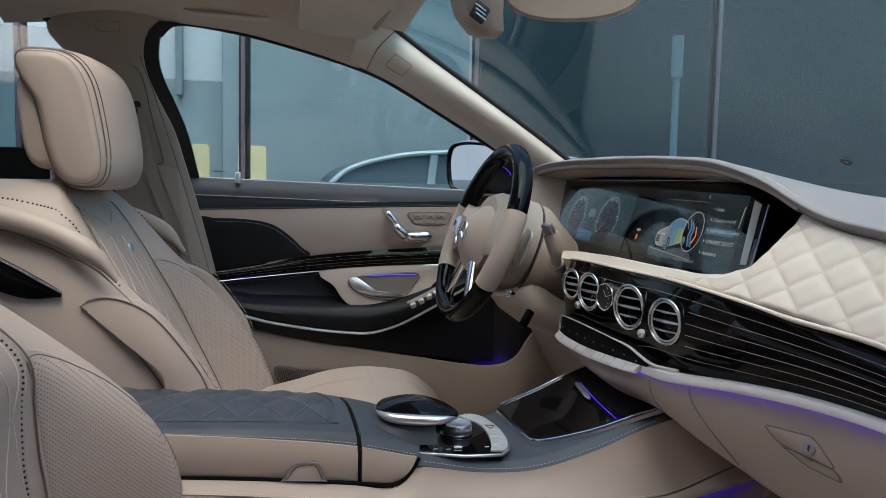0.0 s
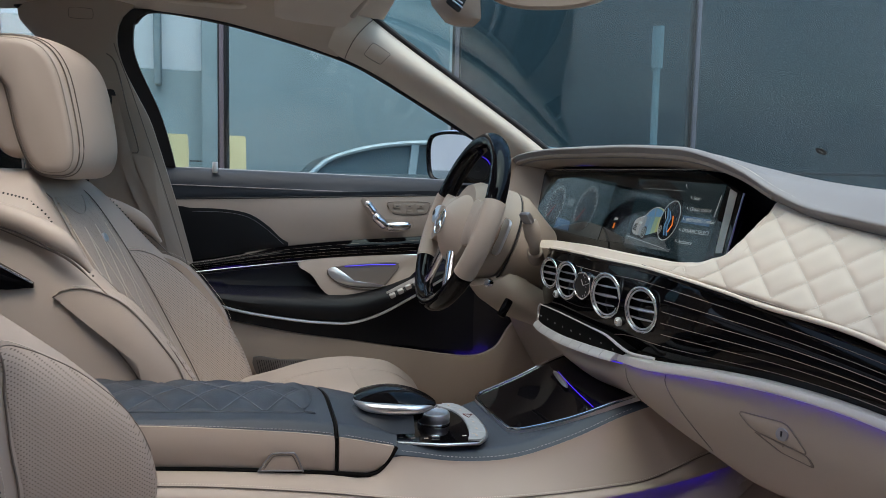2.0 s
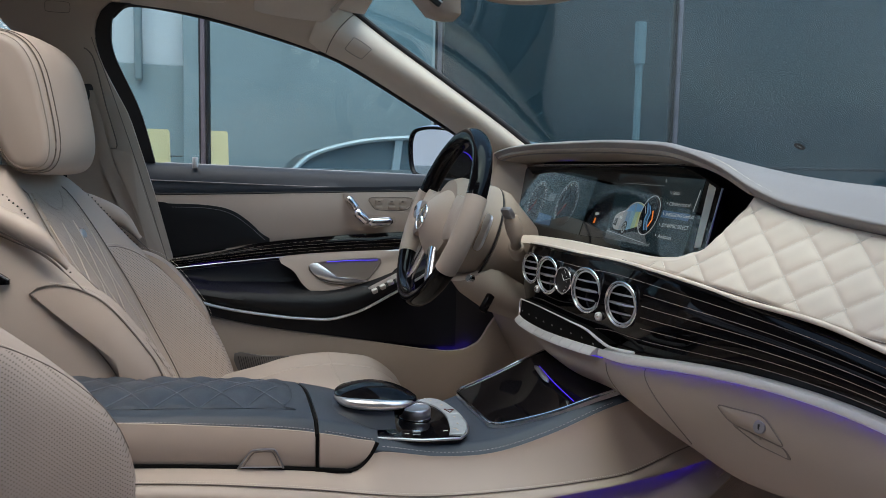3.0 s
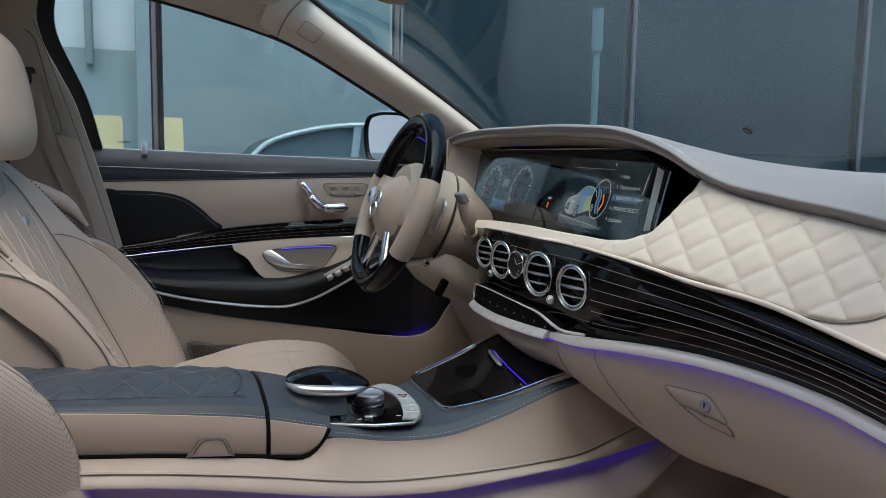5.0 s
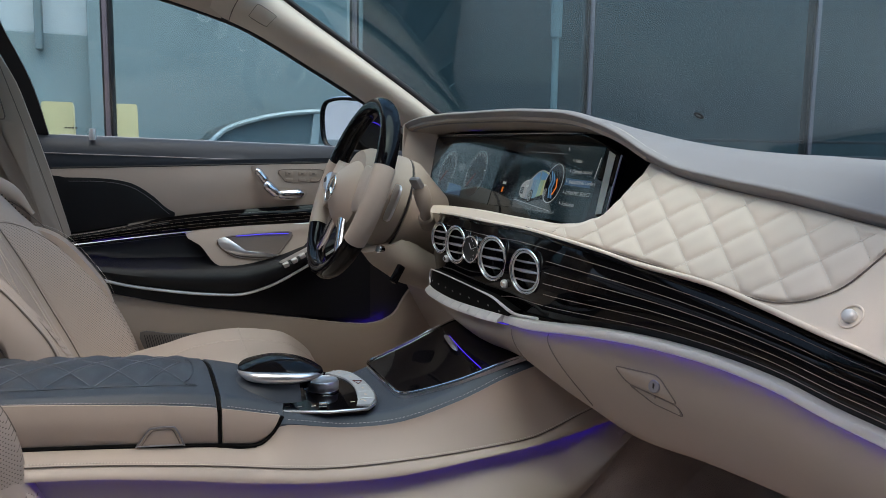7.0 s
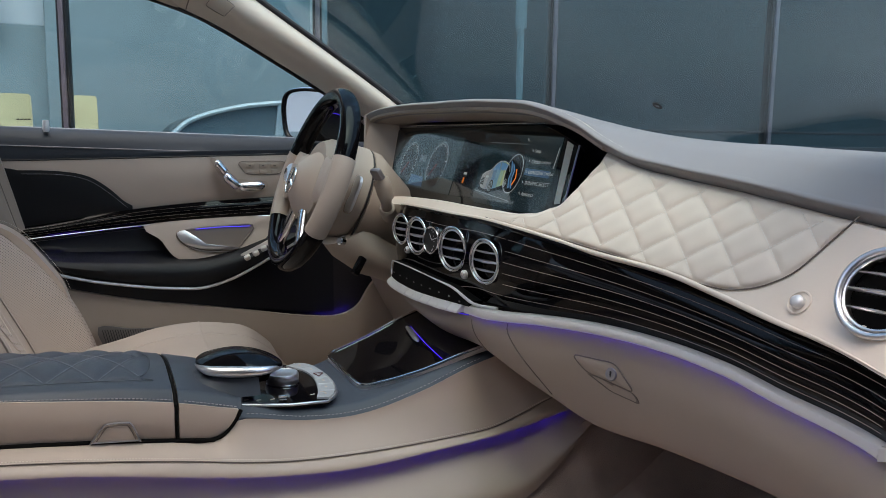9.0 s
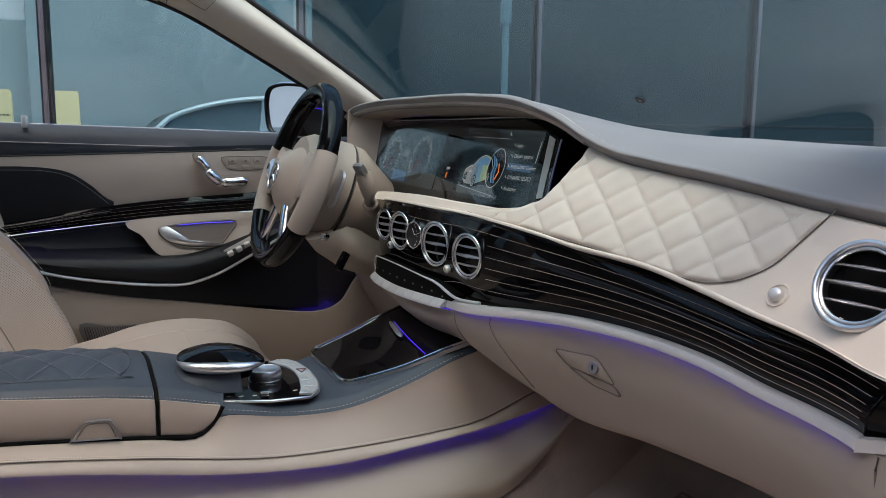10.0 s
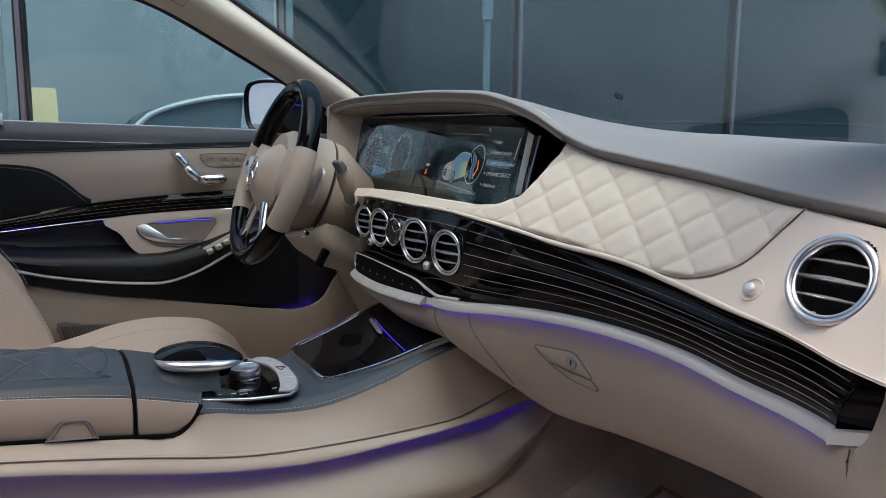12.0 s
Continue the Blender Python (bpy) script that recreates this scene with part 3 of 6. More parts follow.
end_line = [(-.7625, .832), (-.7613, .812), (-.7546, .785), (-.7488, .772), (-.7415, .764), (-.7402, .753), (-.7418, .736), (-.746, .700), (-.752, .62), (-.83, .62), (-.83, .84)]
part("end_cover", pillow(rpoly([(.057, y, z) for y, z in end_line], .003), (-1, 0, 0), .006, .06, 6, 3), plastic_beige, dashboard, "beige end cover beside the door opening")
part("panel_gap", tube([(.055, y + .002, z) for y, z in end_line[4:9]], .0010, 6), piping, dashboard)

# ---- steering wheel and column ----
wheel_c = Vector((-.087, .37, .915))
tilt = radians(20)
wn_ = Vector((-math.cos(tilt), 0, math.sin(tilt)))
wv = Vector((math.sin(tilt), 0, math.cos(tilt)))
wu = Vector((0, 1, 0))
wp = lambda r, deg, d=0.0: wheel_c + r * (math.cos(radians(deg)) * wu + math.sin(radians(deg)) * wv) + wn_ * d
wl = lambda a, b, d=0.0: wheel_c + wu * a + wv * b + wn_ * d
steering_wheel = thing("steering_wheel", "beige leather and black lacquer steering wheel", "steering wheel")
RIM = .1665

def rim_arc(a, b, fat, n=40):
    rings = []
    for k in range(n):
        g = a + (b - a) * k / (n - 1)
        c = wp(RIM, g)
        o = (c - wheel_c).normalized()
        rings.append([c + o * .0165 * fat * math.cos(t) + wn_ * .0195 * fat * math.sin(t) for t in [2 * math.pi * i / 18 for i in range(18)]])
    return loft(rings)
part("upper_rim", rim_arc(15, 165, .98, 60), gloss_black, steering_wheel, "black lacquered upper rim")
part("lower_rim", rim_arc(212, 328, .98, 50), gloss_black, steering_wheel, "black lacquered lower rim")
part("side_grip", rim_arc(164, 213, 1.05), leather, steering_wheel, "beige leather grip")
part("side_grip", rim_arc(327, 376, 1.05), leather, steering_wheel, "beige leather grip")
hub_line = [wl(a * .96, b * .88 - .010, .000) for a, b in ((-.084, .015), (-.072, .050), (-.040, .070), (.0, .076), (.040, .070), (.072, .050), (.084, .015), (.077, -.03), (.05, -.066), (0, -.080), (-.05, -.066), (-.077, -.03))]
hub = part("airbag_cover", pillow(spline(hub_line, 48, True), wn_, .036, .02, 8, 2.2), leather, steering_wheel, "beige leather airbag cover")
part("cover_seam", tube([wheel_c + (q - wheel_c) * .90 + wn_ * .0045 for q in spline(hub_line, 60, True)], .0009, 5, True), piping, hub)
emblem = part("emblem_ring", tube([wl(.0245 * math.cos(a), -.014 + .0245 * math.sin(a), .0372) for a in [2 * math.pi * k / 36 for k in range(36)]], .0017, 8, True, up=wn_), chrome, steering_wheel, "plain chrome emblem ring")
for a in (90, 210, 330):
    part("emblem_arm", tube([wl(0, -.014, .0372), wl(.0235 * math.cos(radians(a)), -.014 + .0235 * math.sin(radians(a)), .0372)], [.0034, .0008], 6), chrome, emblem)
for s in (1, -1):
    part("side_spoke", pillow(spline([wl(s * a, b, .004) for a, b in ((.06, .045), (.105, .042), (.150, .050), (.160, .0), (.150, -.050), (.11, -.038), (.06, -.04), (.05, .0))], 36, True), wn_, .008, .022, 6), leather, steering_wheel, "beige leather spoke")
    key = part("key_pad", pillow([wl(s * a, b, .020 if s > 0 else .002) for a, b in ((.098, .022), (.124, .020), (.130, .004), (.122, -.016), (.100, -.018))], wn_, .006, .010, 4), satin, steering_wheel, "satin metal key pad")
    part("thumb_key", disc(wl(s * .113, .003, .0265 if s > 0 else .0085), wn_, .007, .004, 20, .001), chrome, key)
    part("lower_spoke", loft([[wl(s * (.028 + .052 * t) + (.021 - .006 * t) * math.cos(a), -.058 - .090 * t, .004 - .006 * t + .008 * math.sin(a)) for a in [2 * math.pi * k / 14 for k in range(14)]] for t in steps(0, 1, 8)]), chrome, steering_wheel, "bright metal lower spoke")
    part("shift_paddle", pillow(spline([wl(s * a, b, -.052) for a, b in ((.094, .030), (.122, .026), (.124, .0), (.116, -.034), (.088, -.036), (.098, -.004))], 28, True), wn_, .004, .005, 3), satin, steering_wheel, "satin metal shift paddle")
part("hub_back", loft([[wl(r * math.cos(a), r * math.sin(a), d) for a in [2 * math.pi * k / 28 for k in range(28)]] for r, d in ((.075, .004), (.086, -.012), (.090, -.05), (.094, -.084))]), plastic_beige, steering_wheel, "beige back of the hub")

steering_column = thing("steering_column", "beige plastic steering column shroud with control stalks", "steering column")
col = lambda a, b, d: wl(a, b, d)
part("shroud", loft([[col(r * math.cos(a), -.004 - sink + r * (1.0 if math.sin(a) > 0 else 1.15) * math.sin(a), d) for a in [2 * math.pi * k / 32 for k in range(32)]]
                     for r, d, sink in ((.088, -.088, 0), (.097, -.090, 0), (.098, -.11, .002), (.084, -.15, .010), (.060, -.22, .022))]), plastic_beige, steering_column, "beige column shroud")
part("shroud_gap", tube([col(.0955 * math.cos(a), -.004 + .0955 * (1.0 if math.sin(a) > 0 else 1.15) * math.sin(a), -.0865) for a in [2 * math.pi * k / 40 for k in range(40)]], .002, 6, True), rubber, steering_column)
stalk = part("gear_stalk", tube(spline([(.014, .230, .872), (.008, .217, .882), (.003, .214, .905), (-.005, .213, .925)], 14), [.0105, .010, .0095, .0095, .0105, .012, .0135, .0145, .015, .0155, .0155, .015, .0145, .013], 14), plastic_beige, steering_column, "beige gear selector stalk")
part("stalk_button", rbox((-.013, .205, .932), (.012, .025, .023), .005, (0, -35, 20)), zinc, stalk, "satin button on the stalk end")
part("stalk_collar", disc((.016, .236, .870), (-.4, -.6, .5), .0145, .03, 20, .003), plastic_beige, stalk)
part("trunk_stalk", tube([(.03, .45, .90), (-.01, .52, .905), (-.03, .54, .907)], [.009, .008, .010], 10), plastic_beige, steering_column, "beige indicator stalk")
part("lower_shroud", loft([[(x0 + .045 * math.cos(a), .335 + w * math.sin(a), z0 + .02 * math.cos(a)) for a in [2 * math.pi * k / 20 for k in range(20)]] for x0, z0, w in ((-.03, .815, .055), (-.01, .79, .075), (.04, .755, .075), (.14, .72, .07))]), plastic_beige, steering_column, "beige lower column cover")
part("ignition_switch", disc((-.068, .255, .811), (-.8, -.5, .2), .0075, .012, 24, .002), chrome, dashboard, "small satin start switch")
part("knee_switch", rbox((-.034, .245, .765), (.014, .012, .036), .003, (0, 35, 20)), gloss_black, dashboard, "black brake release switch")

# what the two displays show
ui_white = glow("display_white", (0.70, 0.80, 0.85), 0.10)
ui_pale = glow("display_pale", (0.48, 0.56, 0.60), 0.13)
ui_grey = glow("display_grey", (0.26, 0.34, 0.38), 0.12)
ui_dark = glow("display_background", (0.014, 0.034, 0.044), 0.13)
ui_deep = glow("display_shade", (0.006, 0.010, 0.014), 0.10)
ui_red = glow("display_red", (0.8, 0.05, 0.06), 0.045)
ui_orange = glow("display_orange", (1.0, 0.28, 0.05), 0.16)
ui_blue = glow("display_blue", (0.04, 0.11, 0.22), 0.16)
ui_road = glow("display_road", (0.10, 0.13, 0.15), 0.14)
ui_sky = glow("display_sky", (0.10, 0.26, 0.48), 0.18)

def flat_ui(name, pts, m, d):
    return part(name, plate([scr(y, z, d) for y, z in pts], (-1, 0, .35), .0003, .0001), m, screen, flat=True)

def ring_ui(name, y, z, ry, rz, w, m, d, a0=0, a1=360, n=40):
    a = steps(radians(a0), radians(a1), n)
    out = [(y + ry * math.cos(t), z + rz * math.sin(t)) for t in a] + [(y + (ry - w) * math.cos(t), z + (rz - w) * math.sin(t)) for t in reversed(a)]
    v = [scr(p, q, d) for p, q in out]
    return part(name, (v, [(i, i + 1, 2 * n - 2 - i, 2 * n - 1 - i) for i in range(n - 1)]), m, screen, flat=True)

flat_ui("left_picture", ((.455, .905), (.475, .985), (.40, 1.004), (.27, 1.006), (.16, .998), (.155, .897)), ui_dark, .0006)
flat_ui("right_picture", ((.085, .905), (.085, 1.005), (-.155, 1.000), (-.165, .890), (.05, .893)), ui_dark, .0006)
flat_ui("hill_shade", ((.15, .897), (.14, .93), (.115, .963), (.10, .985), (.085, 1.0), (.06, .90)), ui_deep, .0009)
ring_ui("menu_arc", .025, .945, .100, .060, .016, ui_deep, .0008, -10, 190)
for y0, z0, r in ((.385, .948, .040), (.245, .948, .042)):
    ring_ui("gauge_ring", y0, z0, r, r, .0016, ui_grey, .0011, -50, 230, 50)
    flat_ui("gauge_face", [(y0 + r * .98 * math.cos(2 * math.pi * k / 30), z0 + r * .98 * math.sin(2 * math.pi * k / 30)) for k in range(30)], ui_deep, .0009)
    for k in range(27):
        a = radians(-40 + 10 * k)
        part("gauge_mark", tube([scr(y0 + q * math.cos(a), z0 + q * math.sin(a), .0012) for q in (r - .003, r - (.0085 if k % 3 == 0 else .0055))], .0006 if k % 3 == 0 else .0004, 4), ui_white, screen)
    part("gauge_pointer", tube([scr(y0, z0, .0014), scr(y0 + r * .55, z0 - r * .55, .0014)], .0006, 4), ui_red, screen)
flat_ui("middle_info", ((.332, .950), (.332, .964), (.302, .964), (.302, .950)), ui_road, .0010)
flat_ui("map_glow", ((.355, .905), (.352, .926), (.29, .922), (.285, .904)), ui_blue, .0010)
flat_ui("warning_lamp", ((.121, .935), (.121, .939), (.109, .939), (.109, .935)), ui_white, .0012)
flat_ui("warning_lamp", ((.118, .921), (.118, .930), (.113, .930), (.113, .921)), ui_orange, .0012)
# small car picture on the right display
flat_ui("picture_road", ((.075, .905), (.06, .917), (-.05, .917), (-.07, .900), (.06, .900)), ui_road, .0009)
car_top = curve([-.040, -.032, -.018, .000, .014, .024, .040, .052], [.938, .953, .960, .961, .956, .947, .943, .936])
car_low = curve([-.040, -.030, -.012, .010, .030, .046, .052], [.930, .927, .922, .917, .916, .919, .924])
ui_tints = [glow("display_tint", c, .15) for c in ((.46, .50, .22), (.40, .48, .20), (.26, .42, .30), (.14, .32, .46), (.12, .24, .40), (.24, .29, .33), (.32, .35, .37), (.36, .38, .40))]
for k, tint in enumerate(ui_tints):
    ya, yb = -.040 + .0115 * k, -.040 + .0115 * (k + 1)
    ys = steps(ya, yb, 5)
    flat_ui("picture_car_body", [(y, car_low(y)) for y in ys] + [(y, car_top(y)) for y in reversed(ys)], tint, .0012)
flat_ui("picture_car_window", [(-.030, .948)] + [(y, car_top(y) - .0022) for y in steps(-.029, .018, 7)] + [(.022, .946), (.008, .947)], ui_sky, .0014)
part("picture_window_post", tube([scr(-.004, .9475, .0017), scr(-.001, .959, .0017)], .0007, 4), ui_grey, screen)
part("picture_roof_line", tube([scr(y, car_top(y), .0016) for y in steps(-.036, .050, 16)], .0005, 4), ui_white, screen)
flat_ui("picture_car_grille", ((.0505, .924), (.049, .933), (.040, .934), (.039, .922)), ui_deep, .0014)
for k in range(3):
    part("grille_bar", tube([scr(.0495, .9265 + .0025 * k, .0016), scr(.040, .9255 + .0025 * k, .0016)], .0003, 4), ui_pale, screen)
flat_ui("picture_headlamp", ((.036, .934), (.036, .938), (.026, .937), (.028, .934)), ui_white, .0015)
flat_ui("picture_car_shadow", ((.054, .9145), (.052, .921), (.02, .9175), (-.03, .926), (-.036, .922), (.014, .911)), ui_deep, .0010)
for y0, z0, k in ((.013, .921, 1.0), (-.031, .929, .8)):
    flat_ui("picture_tyre", [(y0 + .0072 * k * math.cos(a), z0 + .0105 * k * math.sin(a)) for a in [2 * math.pi * i / 20 for i in range(20)]], ui_deep, .0016)
    ring_ui("picture_wheel", y0, z0, .0052 * k, .0080 * k, .0012, ui_pale, .0018)
    for a in range(0, 360, 72):
        part("wheel_spoke", tube([scr(y0, z0, .0018), scr(y0 + .005 * k * math.cos(radians(a)), z0 + .0075 * k * math.sin(radians(a)), .0018)], .0004, 4), ui_grey, screen)
part("road_line", tube([scr(.060, .9125, .0013), scr(-.060, .903, .0013)], .0005, 4), ui_pale, screen)
part("top_line", tube([scr(.060, .9905, .0013), scr(-.060, .9885, .0013)], .0003, 4), ui_grey, screen)
part("seat_sign", tube([scr(-.0585, .9985, .0013), scr(-.060, .9945, .0013), scr(-.0625, .9945, .0013)], .0005, 4), ui_white, screen)
for z in (.9785, .9630, .9477, .9320, .9160):
    part("menu_sign", tube([scr(-.0825, z + .0028, .0016), scr(-.0838, z, .0016), scr(-.0862, z - .0003, .0016)], .0005, 4), ui_pale, screen)
ring_ui("seat_circle", -.047, .944, .026, .030, .0014, ui_white, .0018)
flat_ui("seat_disc", [(-.047 + .024 * math.cos(a), .944 + .028 * math.sin(a)) for a in [2 * math.pi * k / 28 for k in range(28)]], ui_deep, .0016)
for k, m in enumerate((ui_sky, ui_blue, ui_sky)):
    part("seat_shape", tube([scr(-.034 - .004 * k, .962 - .002 * k, .0022), scr(-.042 - .004 * k, .948, .0022), scr(-.040 - .004 * k, .936, .0022), scr(-.047 - .004 * k, .922, .0022)], .0009, 4), m, screen)
part("seat_stripe", tube([scr(-.055, .951, .002), scr(-.060, .938, .002), scr(-.054, .927, .002)], .001, 4), ui_orange, screen)
flat_ui("menu_panel", ((-.078, .905), (-.078, .990), (-.150, .988), (-.152, .893)), ui_dark, .0010)
flat_ui("menu_highlight", ((-.079, .9435), (-.079, .9535), (-.148, .9515), (-.149, .9415)), ui_blue, .0013)
flat_ui("menu_bar", ((-.152, .955), (-.152, .985), (-.1535, .985), (-.1535, .955)), ui_white, .0013)

def words(text, y, z, size, m, d, parent):
    cu = bpy.data.curves.new("lettering", 'FONT')
    cu.body, cu.size, cu.extrude = text, size, .0001
    tmp = new("lettering", cu)
    me = bpy.data.meshes.new_from_object(tmp.evaluated_get(bpy.context.evaluated_depsgraph_get()))
    bpy.data.objects.remove(tmp)
    me.materials.clear()
    me.materials.append(m)
    ob = new("lettering", me)
    s = Vector((0, -1, 0))
    u = Vector((.35, 0, 1)).normalized()
    n = s.cross(u)
    ob.matrix_world = Matrix((( s.x, u.x, n.x, scr(y, z, d)[0]), (s.y, u.y, n.y, y), (s.z, u.z, n.z, z), (0, 0, 0, 1)))
    ob.parent = parent
    return ob
for text, z in (("Seats", .9765), ("Climate control", .9610), ("ENERGIZING Comfort", .9457), ("DYNAMIC SELECT", .9300), ("Assistance", .9140)):
    words(text, -.090, z, .0082 if len(text) < 16 else .0072, ui_white if len(text) > 15 else ui_pale, .0016, screen)
words("Climate control off", -.020, .8995, .0072, ui_grey, .0014, screen)

# ---- centre console ----
center_console = thing("center_console", "beige console with quilted blue-grey leather armrest and black controls", "console")
lid_edge = curve([-1.05, -.70, -.52, -.39, -.315], [.712, .706, .690, .672, .654])
lid_low = curve([-1.05, -.617, -.47, -.387, -.343], [.665, .650, .636, .626, .620])

def lid_section(x, t, y0=-.128, y1=.135):
    """Top of the armrest: t runs over the crown from the near edge to the far one."""
    e = lid_edge(x)
    y = y0 + (y1 - y0) * t
    up = .35 + .65 * smooth(-.68, -.38, x)
    crown = .010 * math.sin(math.pi * min(max(t, 0), 1)) ** .8
    return Vector((x, y, e - .015 * smooth(.35, 1.0, t) + (.011 * smooth(0, .06, t) * smooth(0, .06, 1 - t) + crown) * up))

def lid_top(x, t):
    p = lid_section(x, t)
    m = smooth(.13, .16, t) * smooth(.05, .08, 1 - t) * smooth(-.407, -.425, x)
    if m > 0:
        a, b = (p.x + .42) / .056 + (p.y + .09) / .125, (p.x + .42) / .056 - (p.y + .09) / .125
        da, db = abs(a - round(a)) * 2, abs(b - round(b)) * 2
        p.z += m * (.0048 * (1 - (1 - da) ** 3) * (1 - (1 - db) ** 3) - .0015)
    return p
lid = part("armrest_lid", sheet(lid_top, steps(-1.02, -.392, 150), steps(0, 1, 80), (0, 0, -.012)), blue_leather, center_console, "blue-grey diamond-quilted armrest lid")
bits = []
for k in range(-14, 4):
    for sg in (1, -1):
        for i in range(52):
            ys = [-.085 + .20 * (i + o) / 52 for o in (.15, .75)]
            xs = [-.42 + .056 * (k - sg * (y + .09) / .125) for y in ys]
            ts = [(y + .128) / .263 for y in ys]
            if all(-1.0 < x < -.427 for x in xs) and min(ts) > .165 and max(ts) < .95:
                bits.append(tube([lid_section(x, t) + Vector((0, 0, .0002)) for x, t in zip(xs, ts)], .0005, 4))
tagged(part("stitching", joined(*bits), blue_thread, lid, "slate machine stitching"), kind="stuff")
bits = []
for i in range(150):
    x = -1.0 + .685 * i / 150
    if abs(x + .389) > .006:
        bits.append(tube([lid_section(x, .016) + Vector((0, -.0008, .0006)), lid_section(x + .003, .016) + Vector((0, -.0008, .0006))], .0005, 4))
tagged(part("edge_stitching", joined(*bits), thread_grey, lid, "grey machine stitching along the edge"), kind="stuff")
part("lid_seam", tube([lid_section(p.x, (p.y + .128) / .263) + Vector((0, 0, .0008)) for p in spline([(-1.0, -.091, 0), (-.46, -.091, 0), (-.428, -.080, 0), (-.414, -.045, 0), (-.411, .02, 0), (-.418, .085, 0)], 90)], .0008, 5), blue_leather, lid)
part("lid_side", sheet(lambda x, v: (x, -.1285 - .004 * math.sin(3.14 * v), lid_edge(x) + .001 + (lid_low(x) + .002 - lid_edge(x) - .001) * v), steps(-1.02, -.392, 60), steps(0, 1, 10), (0, .012, 0)), leather, center_console, "beige leather side of the armrest")
part("lid_side_far", sheet(lambda x, v: (x, .137, lid_edge(x) - .015 - .04 * v), steps(-1.02, -.392, 20), steps(0, 1, 4), (0, -.012, 0)), leather, center_console, "beige leather side of the armrest")
part("side_gap", tube([(x, -.1305, lid_low(x)) for x in steps(-1.02, -.345, 60)], .0026, 6), vent_black, center_console)
part("lid_front_gap", tube([lid_section(-.389, t) + Vector((0, 0, -.0035)) for t in steps(0, 1, 40)] , .0024, 6), vent_black, center_console)
part("lid_front_gap", tube([(-.389, -.1295, z) for z in steps(.672, .626, 6)], .0020, 6), vent_black, center_console)
latch = part("lid_latch", pillow([(x, -.1335, z) for x, z in ((-.483, .638), (-.470, .655), (-.464, .6575), (-.447, .657), (-.441, .654), (-.433, .635))], (0, -1, 0), .0012, .003, 3), leather, center_console, "beige latch of the armrest")
part("latch_rim", tube(spline([(-.486, -.1345, .637), (-.472, -.1345, .656), (-.465, -.1345, .659), (-.447, -.1345, .6585), (-.440, -.1345, .655), (-.431, -.1345, .633)], 40), .0012, 6), zinc, latch, "thin satin rim")
part("latch_line", tube(spline([(-.479, -.1347, .6395), (-.469, -.1347, .6535), (-.463, -.1347, .6560), (-.448, -.1347, .6555), (-.443, -.1347, .6525), (-.436, -.1347, .6365)], 40), .0006, 5), piping, latch)
part("latch_base", tube([(-.484, -.1345, .6385), (-.432, -.1345, .6345)], .0009, 6), zinc, latch)

# fixed front piece of the armrest
def nose_top(x, t):
    p = lid_section(x, t, -.128, .135)
    s = smooth(-.345, -.300, x)
    p.z -= .004 * s
    return p
part("armrest_nose", sheet(lambda u, t: nose_top(-.386 + (.074 + .02 * math.sin(math.pi * t)) * u - .0 * t, t), steps(0, 1, 20), steps(0, 1, 50), (0, 0, -.014)), blue_leather, center_console, "smooth blue-grey leather front of the armrest")
part("nose_side", sheet(lambda u, v: (-.386 + .071 * u - .012 * v * v * u * 2.2, -.1285 - .003 * math.sin(3.14 * v), lid_edge(-.386 + .071 * u) + .001 - (.046 - .016 * u * u) * v), steps(0, 1, 18), steps(0, 1, 10), (0, .012, 0)), leather, center_console, "beige leather side of the armrest front")
part("side_gap", tube(spline([(-.392, -.1305, .6255), (-.36, -.1305, .6210), (-.336, -.1305, .624), (-.322, -.1305, .638), (-.312, -.1305, .655)], 24), .0026, 6), vent_black, center_console)

# console body in leather: sweeps up to the dashboard
deck_z = curve([-.42, -.306, -.23, -.159, -.07, .014, .06, .12], [.655, .648, .634, .632, .652, .682, .694, .706])
deck_far = curve([-.318, -.26, -.21, -.126, .015, .12], [.131, .095, .078, .112, .138, .15])
def deck(x, t):
    y = -.131 + (deck_far(x) + .131) * t
    roll = smooth(0, .07, t) * smooth(0, .07, 1 - t)
    return (x, y, deck_z(x) + .012 * roll - .004)
part("deck", sheet(deck, steps(-.318, .12, 60), steps(0, 1, 40), (0, 0, -.012)), blue_leather, center_console, "blue-grey leather console deck")
bits = []
for i in range(60):
    x = -.305 + .33 * i / 60
    bits.append(tube([(x, -.1300, deck_z(x) + .0012), (x + .0032, -.1300, deck_z(x + .0032) + .0012)], .0004, 4))
tagged(part("stitching", joined(*bits), thread_grey, center_console, "pale machine stitching"), kind="stuff")
seam_z = curve([-1.05, -.53, -.417, -.255, -.144, -.02, .024, .13, .2], [.655, .632, .616, .590, .586, .589, .592, .625, .64])
glow_z = curve([-1.05, -.531, -.258, -.178, -.067, .064, .169, .22], [.64, .618, .574, .569, .575, .588, .609, .62])
side_top = curve([-1.05, -.617, -.47, -.387, -.345, -.332, -.322, -.312, -.306, -.23, -.159, -.07, .014, .06, .12, .2], [.664, .649, .635, .625, .619, .625, .637, .643, .6425, .630, .628, .648, .678, .690, .702, .71])
def body_side(x, v):
    top = side_top(x)
    z = top + (seam_z(x) - top) * v
    return (x, -.1315 - .0285 * v ** 1.4, z)
part("body_side", sheet(body_side, steps(-1.02, .16, 110), steps(0, 1, 16), (0, .012, 0)), leather, center_console, "beige leather console flank")
part("flank_fold", sheet(lambda x, v: (x, -.160 - .012 * math.sin(1.57 * v), seam_z(x) - .001 + (glow_z(x) + .002 - seam_z(x) + .001) * v), steps(-1.02, .19, 90), steps(0, 1, 6), (0, .012, 0)), leather, center_console, "beige leather fold")
